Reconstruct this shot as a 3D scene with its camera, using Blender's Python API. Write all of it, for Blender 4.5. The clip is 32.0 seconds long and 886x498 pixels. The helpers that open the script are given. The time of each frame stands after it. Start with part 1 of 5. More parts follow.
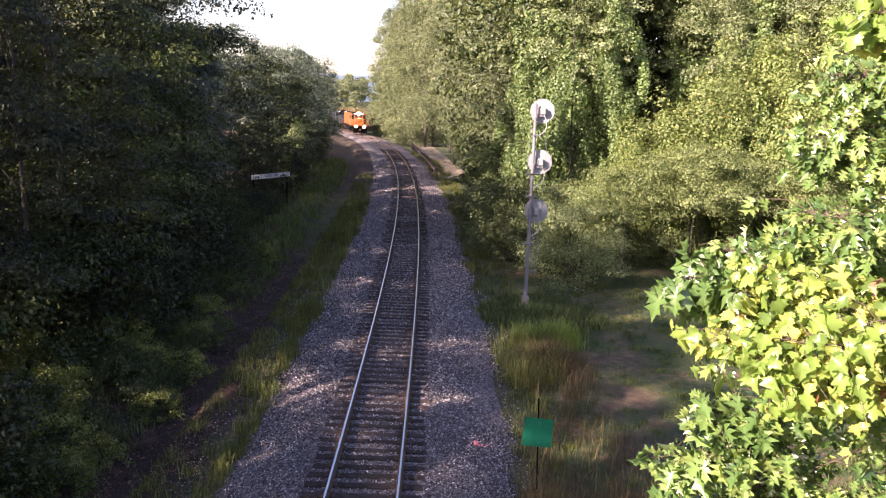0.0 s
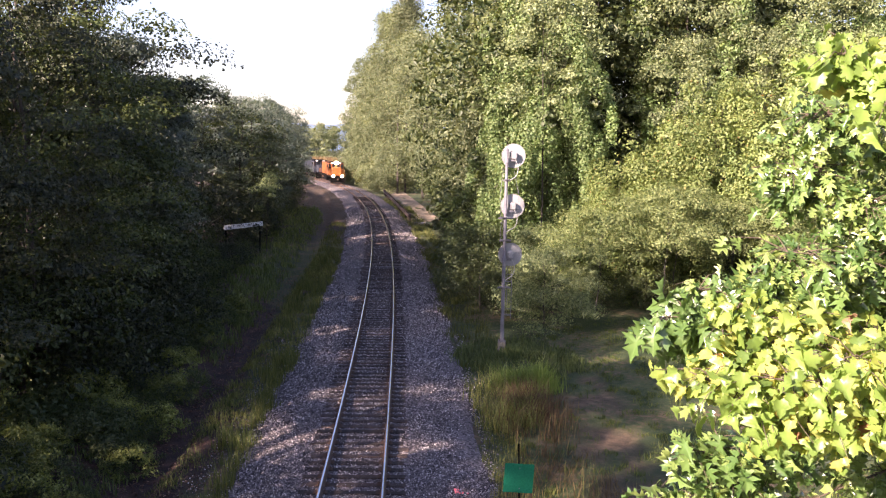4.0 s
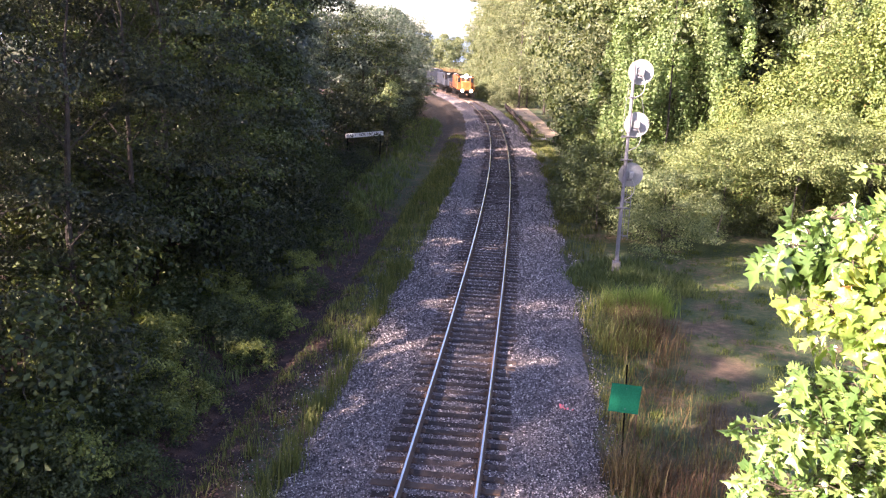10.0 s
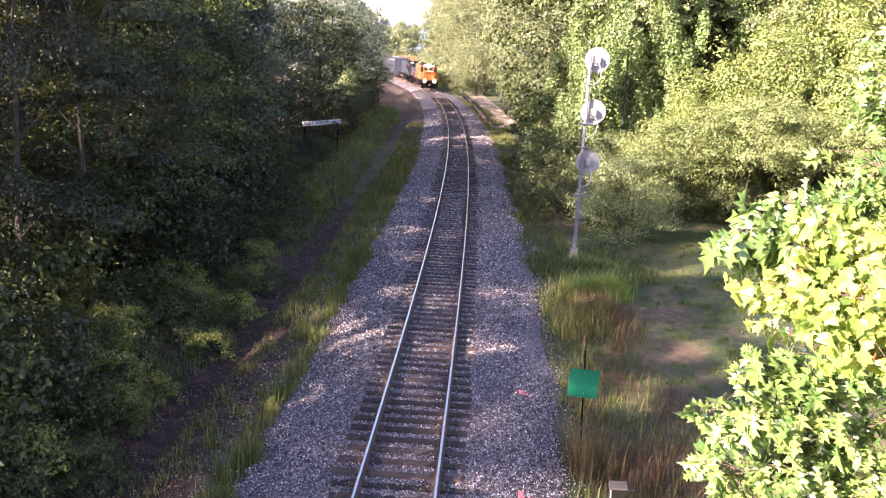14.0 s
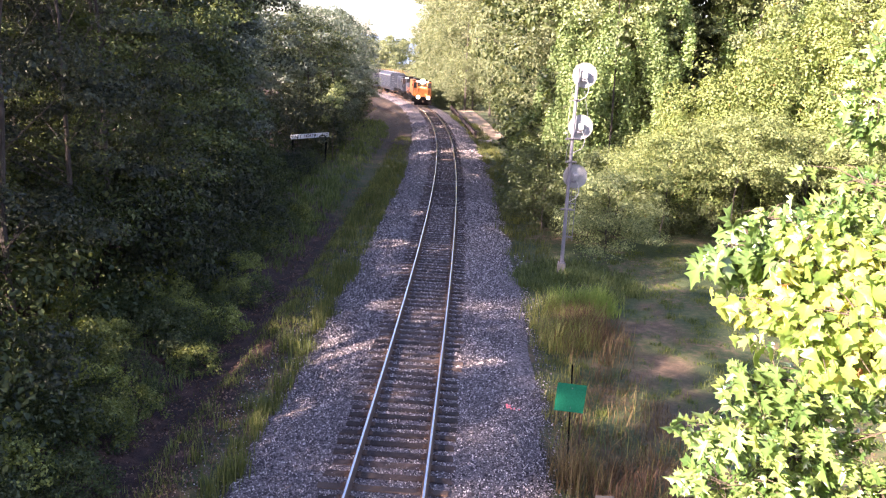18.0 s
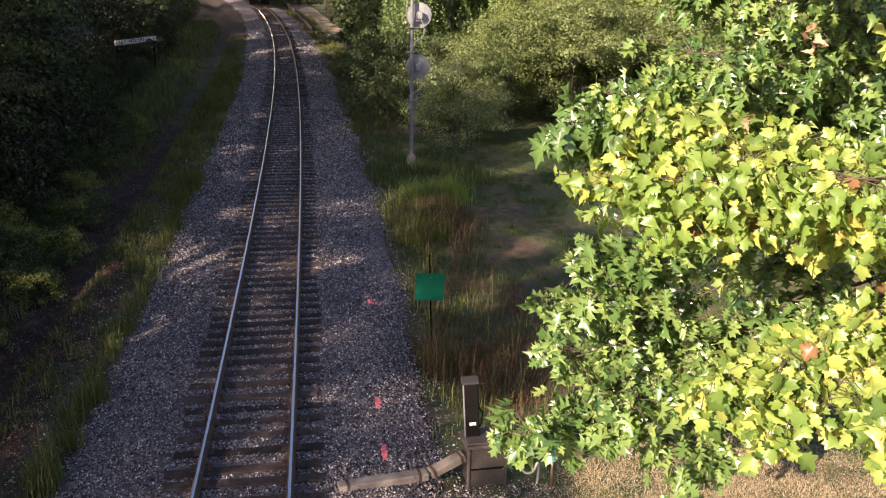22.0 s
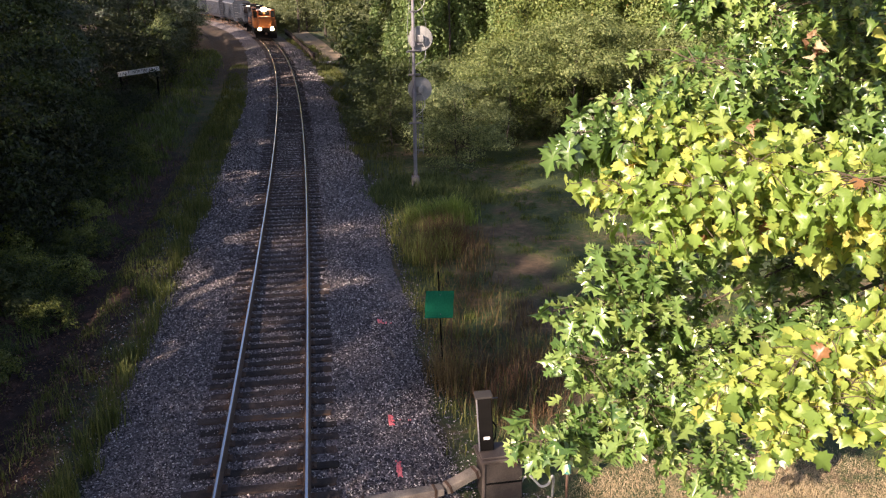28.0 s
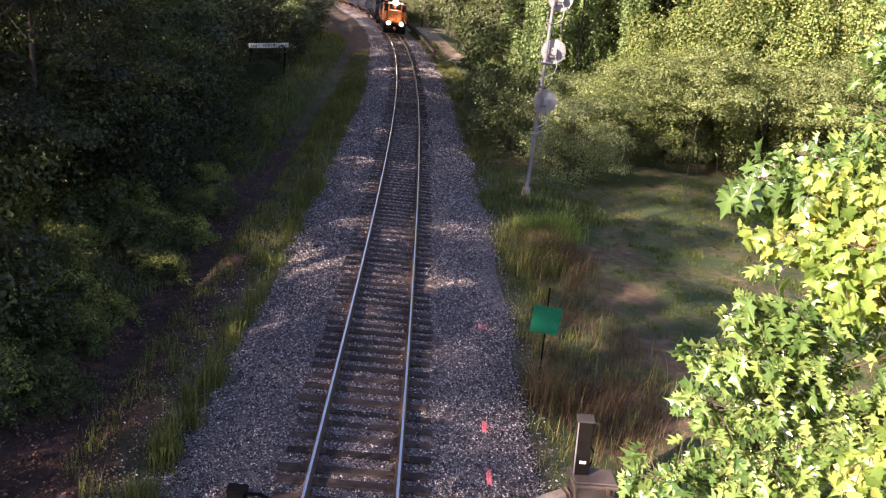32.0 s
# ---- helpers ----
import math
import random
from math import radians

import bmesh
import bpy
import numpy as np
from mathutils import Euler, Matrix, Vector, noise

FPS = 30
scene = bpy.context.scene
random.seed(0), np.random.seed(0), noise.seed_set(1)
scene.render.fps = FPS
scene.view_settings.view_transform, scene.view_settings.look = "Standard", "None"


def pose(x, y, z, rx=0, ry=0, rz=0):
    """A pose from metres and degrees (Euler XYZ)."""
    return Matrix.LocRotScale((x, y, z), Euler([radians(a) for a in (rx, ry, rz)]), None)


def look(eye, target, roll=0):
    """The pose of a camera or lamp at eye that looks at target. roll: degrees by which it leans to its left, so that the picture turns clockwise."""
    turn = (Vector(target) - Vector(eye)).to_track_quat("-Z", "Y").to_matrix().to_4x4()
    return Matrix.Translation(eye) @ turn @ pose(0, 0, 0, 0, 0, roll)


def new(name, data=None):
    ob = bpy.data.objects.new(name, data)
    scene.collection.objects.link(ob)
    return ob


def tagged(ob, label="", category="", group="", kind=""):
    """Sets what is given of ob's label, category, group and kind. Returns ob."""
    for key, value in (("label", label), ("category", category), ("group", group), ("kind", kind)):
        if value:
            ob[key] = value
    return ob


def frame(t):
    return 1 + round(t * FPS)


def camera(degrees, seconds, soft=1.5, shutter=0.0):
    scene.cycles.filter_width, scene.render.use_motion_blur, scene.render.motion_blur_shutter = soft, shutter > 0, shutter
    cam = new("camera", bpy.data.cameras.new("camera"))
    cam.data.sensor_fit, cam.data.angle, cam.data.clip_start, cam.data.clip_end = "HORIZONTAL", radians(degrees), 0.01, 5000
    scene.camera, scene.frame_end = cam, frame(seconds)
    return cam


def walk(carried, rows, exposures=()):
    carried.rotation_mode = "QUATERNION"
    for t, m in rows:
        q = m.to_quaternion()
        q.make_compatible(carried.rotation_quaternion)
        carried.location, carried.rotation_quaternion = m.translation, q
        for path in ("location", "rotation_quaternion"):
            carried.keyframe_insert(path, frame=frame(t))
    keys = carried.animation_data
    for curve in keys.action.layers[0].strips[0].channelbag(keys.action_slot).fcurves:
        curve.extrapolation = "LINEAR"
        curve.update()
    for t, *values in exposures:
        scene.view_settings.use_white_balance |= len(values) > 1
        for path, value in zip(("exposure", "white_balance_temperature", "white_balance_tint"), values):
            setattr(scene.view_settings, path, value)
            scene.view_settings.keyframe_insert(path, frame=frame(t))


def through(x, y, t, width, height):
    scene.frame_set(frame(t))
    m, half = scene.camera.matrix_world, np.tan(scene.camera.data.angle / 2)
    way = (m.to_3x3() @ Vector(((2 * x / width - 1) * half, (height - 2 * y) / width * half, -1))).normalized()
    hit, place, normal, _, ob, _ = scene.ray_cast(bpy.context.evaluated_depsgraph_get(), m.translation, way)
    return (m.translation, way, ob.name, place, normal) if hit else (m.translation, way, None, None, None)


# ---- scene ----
# ---------------------------------------------------------------- camera
cam = camera(53.95, 32.0, soft=1.2, shutter=0.03)
PATH = [
    (0.0, look((1.392, -0.011, 8.224), (1.416, 9.840, 6.506), 2.30)),
    (0.5, look((1.384, -0.000, 8.223), (1.376, 9.861, 6.560), 2.47)),
    (1.0, look((1.378, 0.018, 8.219), (1.478, 9.894, 6.649), 2.58)),
    (1.5, look((1.391, 0.082, 8.208), (1.569, 9.961, 6.666), 1.17)),
    (2.0, look((1.380, 0.061, 8.206), (1.350, 9.974, 6.888), 1.24)),
    (2.5, look((1.385, 0.066, 8.207), (1.379, 10.000, 7.058), 1.00)),
    (3.0, look((1.365, 0.019, 8.215), (1.256, 9.950, 7.044), 1.29)),
    (3.5, look((1.367, 0.016, 8.213), (1.516, 9.938, 6.977), 1.55)),
    (4.0, look((1.374, 0.007, 8.221), (1.679, 9.931, 7.030), 1.16)),
    (4.5, look((1.374, 0.004, 8.220), (1.654, 9.921, 6.959), 0.93)),
    (6.5, look((1.387, 0.037, 8.217), (1.632, 9.953, 6.944), -0.38)),
    (7.0, look((1.385, 0.008, 8.216), (1.487, 9.916, 6.865), -0.31)),
    (7.5, look((1.387, 0.022, 8.216), (1.130, 9.902, 6.691), 0.64)),
    (8.0, look((1.374, 0.013, 8.226), (1.261, 9.909, 6.794), 2.13)),
    (8.5, look((1.354, -0.038, 8.213), (1.019, 9.773, 6.310), 2.68)),
    (9.0, look((1.373, 0.018, 8.196), (0.375, 9.708, 5.936), 2.48)),
    (9.5, look((1.378, 0.031, 8.187), (0.414, 9.729, 5.948), 2.96)),
    (10.0, look((1.382, 0.037, 8.188), (0.401, 9.744, 5.995), 2.75)),
    (10.5, look((1.380, 0.038, 8.188), (0.428, 9.754, 6.024), 3.12)),
    (11.0, look((1.379, 0.017, 8.189), (0.444, 9.742, 6.059), 3.14)),
    (11.5, look((1.376, -0.006, 8.190), (0.590, 9.725, 6.022), 3.21)),
    (12.0, look((1.392, 0.022, 8.185), (1.262, 9.753, 5.887), 3.32)),
    (12.5, look((1.378, 0.020, 8.188), (1.330, 9.745, 5.859), 3.64)),
    (13.0, look((1.365, -0.000, 8.189), (1.056, 9.734, 5.918), 3.30)),
    (13.5, look((1.378, 0.028, 8.180), (0.870, 9.746, 5.879), 2.85)),
    (15.5, look((1.381, 0.036, 8.175), (0.938, 9.762, 5.894), 3.29)),
    (16.0, look((1.381, 0.046, 8.178), (0.939, 9.784, 5.946), 3.46)),
    (16.5, look((1.378, 0.027, 8.182), (0.944, 9.780, 6.015), 3.51)),
    (17.0, look((1.375, 0.017, 8.176), (0.988, 9.775, 6.022), 3.49)),
    (17.5, look((1.375, 0.021, 8.180), (1.006, 9.779, 6.026), 3.37)),
    (18.0, look((1.383, 0.028, 8.184), (1.011, 9.789, 6.042), 3.29)),
    (18.5, look((1.373, 0.005, 8.181), (1.027, 9.773, 6.064), 3.48)),
    (19.0, look((1.377, 0.010, 8.179), (1.138, 9.776, 6.040), 3.61)),
    (19.5, look((1.398, 0.047, 8.161), (1.870, 9.791, 5.963), 4.00)),
    (20.0, look((1.389, 0.016, 8.171), (2.656, 9.670, 5.891), 4.66)),
    (20.5, look((1.390, -0.023, 8.162), (3.322, 9.427, 5.525), 6.25)),
    (21.0, look((1.406, 0.028, 8.170), (3.453, 9.396, 5.333), 2.68)),
    (21.5, look((1.401, 0.051, 8.151), (2.974, 9.403, 4.977), 1.28)),
    (22.0, look((1.427, 0.108, 8.139), (2.743, 9.483, 4.918), 1.03)),
    (22.5, look((1.434, 0.128, 8.135), (2.787, 9.511, 4.952), 1.09)),
    (23.0, look((1.430, 0.116, 8.128), (2.859, 9.508, 5.006), 1.75)),
    (23.5, look((1.439, 0.142, 8.128), (2.841, 9.570, 5.102), 1.65)),
    (24.0, look((1.452, 0.131, 8.136), (2.838, 9.580, 5.171), 1.67)),
    (24.5, look((1.443, 0.125, 8.137), (2.828, 9.593, 5.232), 1.55)),
    (25.0, look((1.426, 0.103, 8.136), (2.804, 9.574, 5.238), 1.58)),
    (25.5, look((1.420, 0.074, 8.148), (2.872, 9.535, 5.253), 1.78)),
    (27.5, look((1.305, -0.032, 8.075), (2.663, 9.363, 4.931), -0.28)),
    (28.0, look((1.300, -0.065, 8.079), (2.584, 9.397, 5.108), -0.46)),
    (28.5, look((1.299, -0.062, 8.099), (2.488, 9.427, 5.175), -1.06)),
    (29.0, look((1.283, -0.093, 8.121), (2.405, 9.400, 5.186), -1.24)),
    (29.5, look((1.268, -0.128, 8.126), (2.389, 9.369, 5.200), -1.24)),
    (30.0, look((1.250, -0.120, 8.124), (2.354, 9.353, 5.118), -0.82)),
    (30.5, look((1.217, -0.120, 8.161), (2.026, 9.431, 5.310), 0.56)),
    (31.0, look((1.090, -0.109, 8.108), (1.556, 9.421, 5.114), 4.23)),
    (31.5, look((0.847, -0.127, 8.086), (2.166, 9.368, 5.241), 7.75)),
    (32.0, look((0.552, -0.069, 8.128), (0.889, 9.474, 5.159), 6.77)),
]
EXPOSURES = [(t, e + 1.16, k, g + 5) for t, e, k, g in ((0.0, 0.89, 6480, 34), (8.0, 0.89, 6480, 34), (9.5, 1.53, 6430, 35), (13.0, 1.78, 6430, 35), (19.0, 1.72, 6430, 34), (21.0, 0.55, 6750, 24), (23.0, 0.34, 6750, 22), (29.0, 0.32, 6750, 23), (30.1, 0.36, 6750, 24), (31.0, 0.78, 6680, 28), (32.0, 0.85, 6620, 30))]
walk(cam, PATH, EXPOSURES)

# ---------------------------------------------------------------- sky and sun
SUN_TO = Vector((-0.65, -0.65, 0.392)).normalized()
world = bpy.data.worlds.new("sky")
scene.world = world
world.use_nodes = True
wt = world.node_tree
sky = wt.nodes.new("ShaderNodeTexSky")
sky.sky_type = "NISHITA"
sky.sun_disc = False
sky.sun_elevation = math.asin(SUN_TO.z)
sky.sun_rotation = math.atan2(SUN_TO.x, SUN_TO.y)
sky.dust_density = 0.9
wt.links.new(sky.outputs[0], wt.nodes["Background"].inputs[0])
wt.nodes["Background"].inputs[1].default_value = 0.07
sun = new("sun", bpy.data.lights.new("sun", "SUN"))
sun.data.energy = 5.0
sun.data.angle = radians(0.6)
sun.data.color = (1.0, 0.88, 0.66)
sun.matrix_basis = look(SUN_TO * 100, (0, 0, 0))

# ---------------------------------------------------------------- plan of the line
CURVE = (-0.1893, -0.1685, 0.0349, -0.0258)
GRADE = 0.276e-4


def line_x(y):
    """Sideways place of the track's middle at y."""
    def poly(v):
        v /= 100.0
        return 10 * sum(c * v ** k for c, k in zip(CURVE, (2, 3, 4, 5)))
    if y < 0:
        return 0.0
    if y <= 190:
        return poly(y)
    return poly(190) + (y - 190) * (poly(190) - poly(189))


def line_z(y):
    if y < 77:
        return GRADE * max(y, 0) ** 2
    return GRADE * 77 ** 2 + 2 * GRADE * 77 * 38.5 * (1 - math.exp(-(y - 77) / 38.5))


def line_pose(y, dx=0.0, dz=0.0):
    """A pose on the track at y; local y runs along the line, local x to its right."""
    turn = math.atan2(line_x(y + 0.5) - line_x(y - 0.5), 1.0)
    return Matrix.Translation((line_x(y), y, line_z(y))) @ pose(0, 0, 0, 0, 0, -math.degrees(turn)) @ Matrix.Translation((dx, 0, dz))


def smooth(a, b, v):
    v = min(max((v - a) / (b - a), 0.0), 1.0)
    return v * v * (3 - 2 * v)


def ground_z(x, y):
    d = x - line_x(y)
    z = line_z(y) - 0.25
    if d > 0:
        z -= 0.27 * smooth(1.8, 3.6, d)
        z += 0.010 * max(d - 12, 0) + 0.5 * smooth(30, 70, d)
    else:
        d = -d
        z -= 0.25 * smooth(1.8, 3.3, d) + 0.35 * smooth(4.6, 5.4, d) - 0.45 * smooth(6.0, 7.6, d)
        z += 0.09 * max(min(d, 40) - 8, 0)
    z += 3.2 * smooth(196, 232, y) * smooth(3, 9, x - line_x(y))
    if abs(d) > 3:
        z += 0.10 * (noise.noise((x * 0.3, y * 0.3, 0)))
    return z


def worn(x, y):
    """How bare the lawn is along the worn strip that crosses it, 0 to 1."""
    mid = 7.7 - 0.075 * (32.0 - y) + 0.5 * noise.noise((y * 0.35, 2.0, 9.0))
    wide = 1.5 * smooth(14.0, 19.0, y) * (1 - smooth(32.5, 34.0, y))
    far = abs(x - mid) / max(wide, 0.05)
    return (1 - smooth(0.35, 1.0, far)) * smooth(-0.3, 0.3, noise.noise((x * 0.75, y * 0.5, 7.0)) - 0.02 + 0.55 * noise.noise((x * 2.6, y * 2.2, 3.0)))


# ---------------------------------------------------------------- materials
def nodes_of(name):
    m = bpy.data.materials.new(name)
    m.use_nodes = True
    t = m.node_tree
    return m, t, t.nodes["Principled BSDF"], t.nodes, t.links


def rgba(c):
    return (c[0], c[1], c[2], 1.0)


def surface(name, c1, c2, scale=3.0, rough=0.7, bump=0.3, fine=60.0, metal=0.0, contrast=0.5, stain=None, piece=0.0):
    """A solid with variation at two sizes, relief, and stains of a third colour."""
    m, t, b, n, l = nodes_of(name)
    co = n.new("ShaderNodeTexCoord")
    big = n.new("ShaderNodeTexNoise")
    big.inputs["Scale"].default_value, big.inputs["Detail"].default_value = scale, 6
    small = n.new("ShaderNodeTexNoise")
    small.inputs["Scale"].default_value, small.inputs["Detail"].default_value = fine, 4
    l.new(co.outputs["Object"], big.inputs["Vector"])
    l.new(co.outputs["Object"], small.inputs["Vector"])
    ramp = n.new("ShaderNodeValToRGB")
    ramp.color_ramp.elements[0].position, ramp.color_ramp.elements[1].position = 0.5 - contrast / 2, 0.5 + contrast / 2
    ramp.color_ramp.elements[0].color, ramp.color_ramp.elements[1].color = rgba(c1), rgba(c2)
    mix = n.new("ShaderNodeMix")
    mix.data_type, mix.blend_type = "RGBA", "OVERLAY"
    mix.inputs["Factor"].default_value = 0.5
    l.new(big.outputs["Fac"], ramp.inputs[0])
    l.new(ramp.outputs[0], mix.inputs["A"])
    l.new(small.outputs["Fac"], mix.inputs["B"])
    col = mix.outputs["Result"]
    if stain:
        spots = n.new("ShaderNodeTexNoise")
        spots.inputs["Scale"].default_value, spots.inputs["Detail"].default_value = scale * 0.6, 8
        cut = n.new("ShaderNodeValToRGB")
        cut.color_ramp.elements[0].position, cut.color_ramp.elements[1].position = 0.55, 0.7
        over = n.new("ShaderNodeMix")
        over.data_type = "RGBA"
        over.inputs["B"].default_value = rgba(stain)
        l.new(co.outputs["Object"], spots.inputs["Vector"])
        l.new(spots.outputs["Fac"], cut.inputs[0])
        l.new(cut.outputs[0], over.inputs["Factor"])
        l.new(col, over.inputs["A"])
        col = over.outputs["Result"]
    if piece:
        info = n.new("ShaderNodeObjectInfo")
        hsv = n.new("ShaderNodeHueSaturation")
        span = n.new("ShaderNodeMapRange")
        span.inputs["To Min"].default_value, span.inputs["To Max"].default_value = 1 - piece, 1 + piece
        l.new(info.outputs["Random"], span.inputs["Value"])
        l.new(span.outputs[0], hsv.inputs["Value"])
        l.new(col, hsv.inputs["Color"])
        col = hsv.outputs[0]
    l.new(col, b.inputs["Base Color"])
    b.inputs["Roughness"].default_value, b.inputs["Metallic"].default_value = rough, metal
    if bump:
        bp = n.new("ShaderNodeBump")
        bp.inputs["Strength"].default_value, bp.inputs["Distance"].default_value = bump, 0.02
        l.new(small.outputs["Fac"], bp.inputs["Height"])
        l.new(bp.outputs[0], b.inputs["Normal"])
    return m


def foliage(name, colours, through=0.4, rough=0.6, vary=0.25, gloss=0.22, odd=None):
    """Leaves: a colour drawn for each leaf, with light coming through."""
    m, t, b, n, l = nodes_of(name)
    geo = n.new("ShaderNodeNewGeometry")
    ramp = n.new("ShaderNodeValToRGB")
    ramp.color_ramp.interpolation = "LINEAR"
    while len(ramp.color_ramp.elements) < len(colours):
        ramp.color_ramp.elements.new(0.5)
    for i, (e, c) in enumerate(zip(ramp.color_ramp.elements, colours)):
        e.position, e.color = i / max(len(colours) - 1, 1) * (0.985 if odd else 1.0), rgba(c)
    if odd:
        ramp.color_ramp.elements.new(0.993).color = rgba(odd)
    l.new(geo.outputs["Random Per Island"], ramp.inputs[0])
    info = n.new("ShaderNodeObjectInfo")
    span = n.new("ShaderNodeMapRange")
    span.inputs["To Min"].default_value, span.inputs["To Max"].default_value = 1 - vary, 1 + vary
    l.new(info.outputs["Random"], span.inputs["Value"])
    hsv = n.new("ShaderNodeHueSaturation")
    l.new(span.outputs[0], hsv.inputs["Value"])
    l.new(ramp.outputs[0], hsv.inputs["Color"])
    l.new(hsv.outputs[0], b.inputs["Base Color"])
    b.inputs["Roughness"].default_value = rough
    b.inputs["Specular IOR Level"].default_value = gloss
    tr = n.new("ShaderNodeBsdfTranslucent")
    warm = n.new("ShaderNodeMix")
    warm.data_type, warm.blend_type = "RGBA", "MULTIPLY"
    warm.inputs["Factor"].default_value = 1.0
    warm.inputs["B"].default_value = (1.5, 1.35, 0.5, 1)
    l.new(hsv.outputs[0], warm.inputs["A"])
    l.new(warm.outputs["Result"], tr.inputs[0])
    mx = n.new("ShaderNodeMixShader")
    mx.inputs[0].default_value = through
    l.new(b.outputs[0], mx.inputs[1])
    l.new(tr.outputs[0], mx.inputs[2])
    l.new(mx.outputs[0], n["Material Output"].inputs[0])
    return m


def glowing(name, colour, strength):
    m, t, b, n, l = nodes_of(name)
    b.inputs["Base Color"].default_value = rgba(colour)
    b.inputs["Emission Color"].default_value = rgba(colour)
    b.inputs["Emission Strength"].default_value = strength
    return m


BARK = surface("bark", (0.03, 0.025, 0.021), (0.075, 0.062, 0.053), 4, 0.9, 0.8, 40)
TWIG = surface("twig_bark", (0.05, 0.04, 0.03), (0.12, 0.09, 0.06), 10, 0.85, 0.5, 90)
# Darkened leaf colour carries the shade on the left wood's near face.
LEAF_WOOD_SHADE = foliage("leaf_wood_shade", [(0.016, 0.026, 0.016), (0.036, 0.049, 0.028), (0.08, 0.092, 0.05)], 0.28, 0.46, 0.3, 0.3)
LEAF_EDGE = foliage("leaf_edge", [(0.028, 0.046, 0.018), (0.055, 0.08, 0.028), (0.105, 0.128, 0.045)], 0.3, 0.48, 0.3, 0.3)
# LEAF_MID and LEAF_VINE are raised and blued to suggest haze.
LEAF_MID = foliage("leaf_mid", [(0.092, 0.126, 0.066), (0.145, 0.178, 0.096), (0.225, 0.255, 0.14)], 0.32, 0.5, 0.25, 0.28)
LEAF_VINE = foliage("leaf_vine", [(0.1, 0.175, 0.06), (0.165, 0.245, 0.092), (0.265, 0.34, 0.15)], 0.32, 0.48, 0.2, 0.3)
LEAF_DRY = foliage("leaf_olive", [(0.075, 0.115, 0.042), (0.148, 0.192, 0.07), (0.265, 0.305, 0.13)], 0.32, 0.5, 0.15, 0.25)
LEAF_SAGE = foliage("leaf_sage", [(0.092, 0.132, 0.064), (0.168, 0.215, 0.102), (0.3, 0.345, 0.175)], 0.32, 0.5, 0.2, 0.3)
LEAF_CREEPER = foliage("leaf_creeper", [(0.105, 0.16, 0.05), (0.175, 0.235, 0.076), (0.285, 0.335, 0.125)], 0.34, 0.5, 0.2, 0.28, (0.3, 0.17, 0.07))
# Lightened and blued in place of haze over the farther left wood.
LEAF_HAZED = foliage("leaf_hazed", [(0.05, 0.08, 0.06), (0.088, 0.12, 0.092), (0.15, 0.185, 0.142)], 0.3, 0.42, 0.25, 0.6)
# Paler leaf colour imitates sun falling on some of the weeds.
LEAF_WEED_LIT = foliage("leaf_weed_lit", [(0.11, 0.15, 0.04), (0.18, 0.22, 0.06), (0.28, 0.31, 0.1)], 0.35, 0.5, 0.2, 0.4)
# Leaf colour darkened to act as shade under shrubs and between trees.
LEAF_SHADED = foliage("leaf_shaded", [(0.03, 0.05, 0.02), (0.06, 0.085, 0.03), (0.11, 0.135, 0.05)], 0.3, 0.5, 0.2, 0.4)
LEAF_MAPLE = foliage("leaf_maple", [(0.1, 0.18, 0.045), (0.18, 0.29, 0.065), (0.28, 0.39, 0.09), (0.37, 0.46, 0.12), (0.57, 0.56, 0.15)], 0.42, 0.36, 0.12, 0.5, (0.32, 0.16, 0.08))
WITHERED = foliage("withered_leaf", [(0.14, 0.075, 0.045), (0.26, 0.16, 0.095), (0.4, 0.29, 0.19)], 0.2, 0.6, 0.1, 0.3)
LEAF_OAK = foliage("leaf_oak", [(0.05, 0.115, 0.03), (0.11, 0.2, 0.055), (0.175, 0.275, 0.08), (0.26, 0.345, 0.105)], 0.32, 0.28, 0.12, 1.0)
GRASS_GREEN = foliage("grass_green", [(0.105, 0.125, 0.042), (0.19, 0.21, 0.068), (0.33, 0.32, 0.12)], 0.35)
GRASS_WEED = foliage("green_weed", [(0.06, 0.09, 0.03), (0.105, 0.14, 0.048), (0.18, 0.215, 0.085)], 0.3)
GRASS_BROWN = foliage("grass_brown", [(0.085, 0.058, 0.034), (0.14, 0.098, 0.053), (0.24, 0.18, 0.09)], 0.3)
GRASS_LAWN = foliage("grass_lawn", [(0.042, 0.072, 0.02), (0.086, 0.12, 0.03), (0.15, 0.158, 0.052)], 0.3)
LITTER = foliage("fallen_leaves", [(0.04, 0.023, 0.016), (0.12, 0.062, 0.044), (0.36, 0.23, 0.17)], 0.1)
GRASS_STRAW = foliage("grass_straw", [(0.34, 0.27, 0.165), (0.47, 0.38, 0.25), (0.58, 0.49, 0.34)], 0.2)
GRASS_RED = foliage("grass_red", [(0.075, 0.042, 0.026), (0.125, 0.072, 0.043), (0.22, 0.135, 0.08)], 0.3)
GRASS_VERGE = foliage("grass_verge", [(0.058, 0.08, 0.024), (0.108, 0.13, 0.04), (0.2, 0.205, 0.08)], 0.32)
GRASS_FRESH = foliage("grass_fresh", [(0.1, 0.16, 0.035), (0.17, 0.24, 0.055), (0.28, 0.34, 0.1)], 0.35)
GRASS_DRY = foliage("grass_dry", [(0.1, 0.065, 0.036), (0.165, 0.108, 0.058), (0.28, 0.21, 0.11)], 0.3)


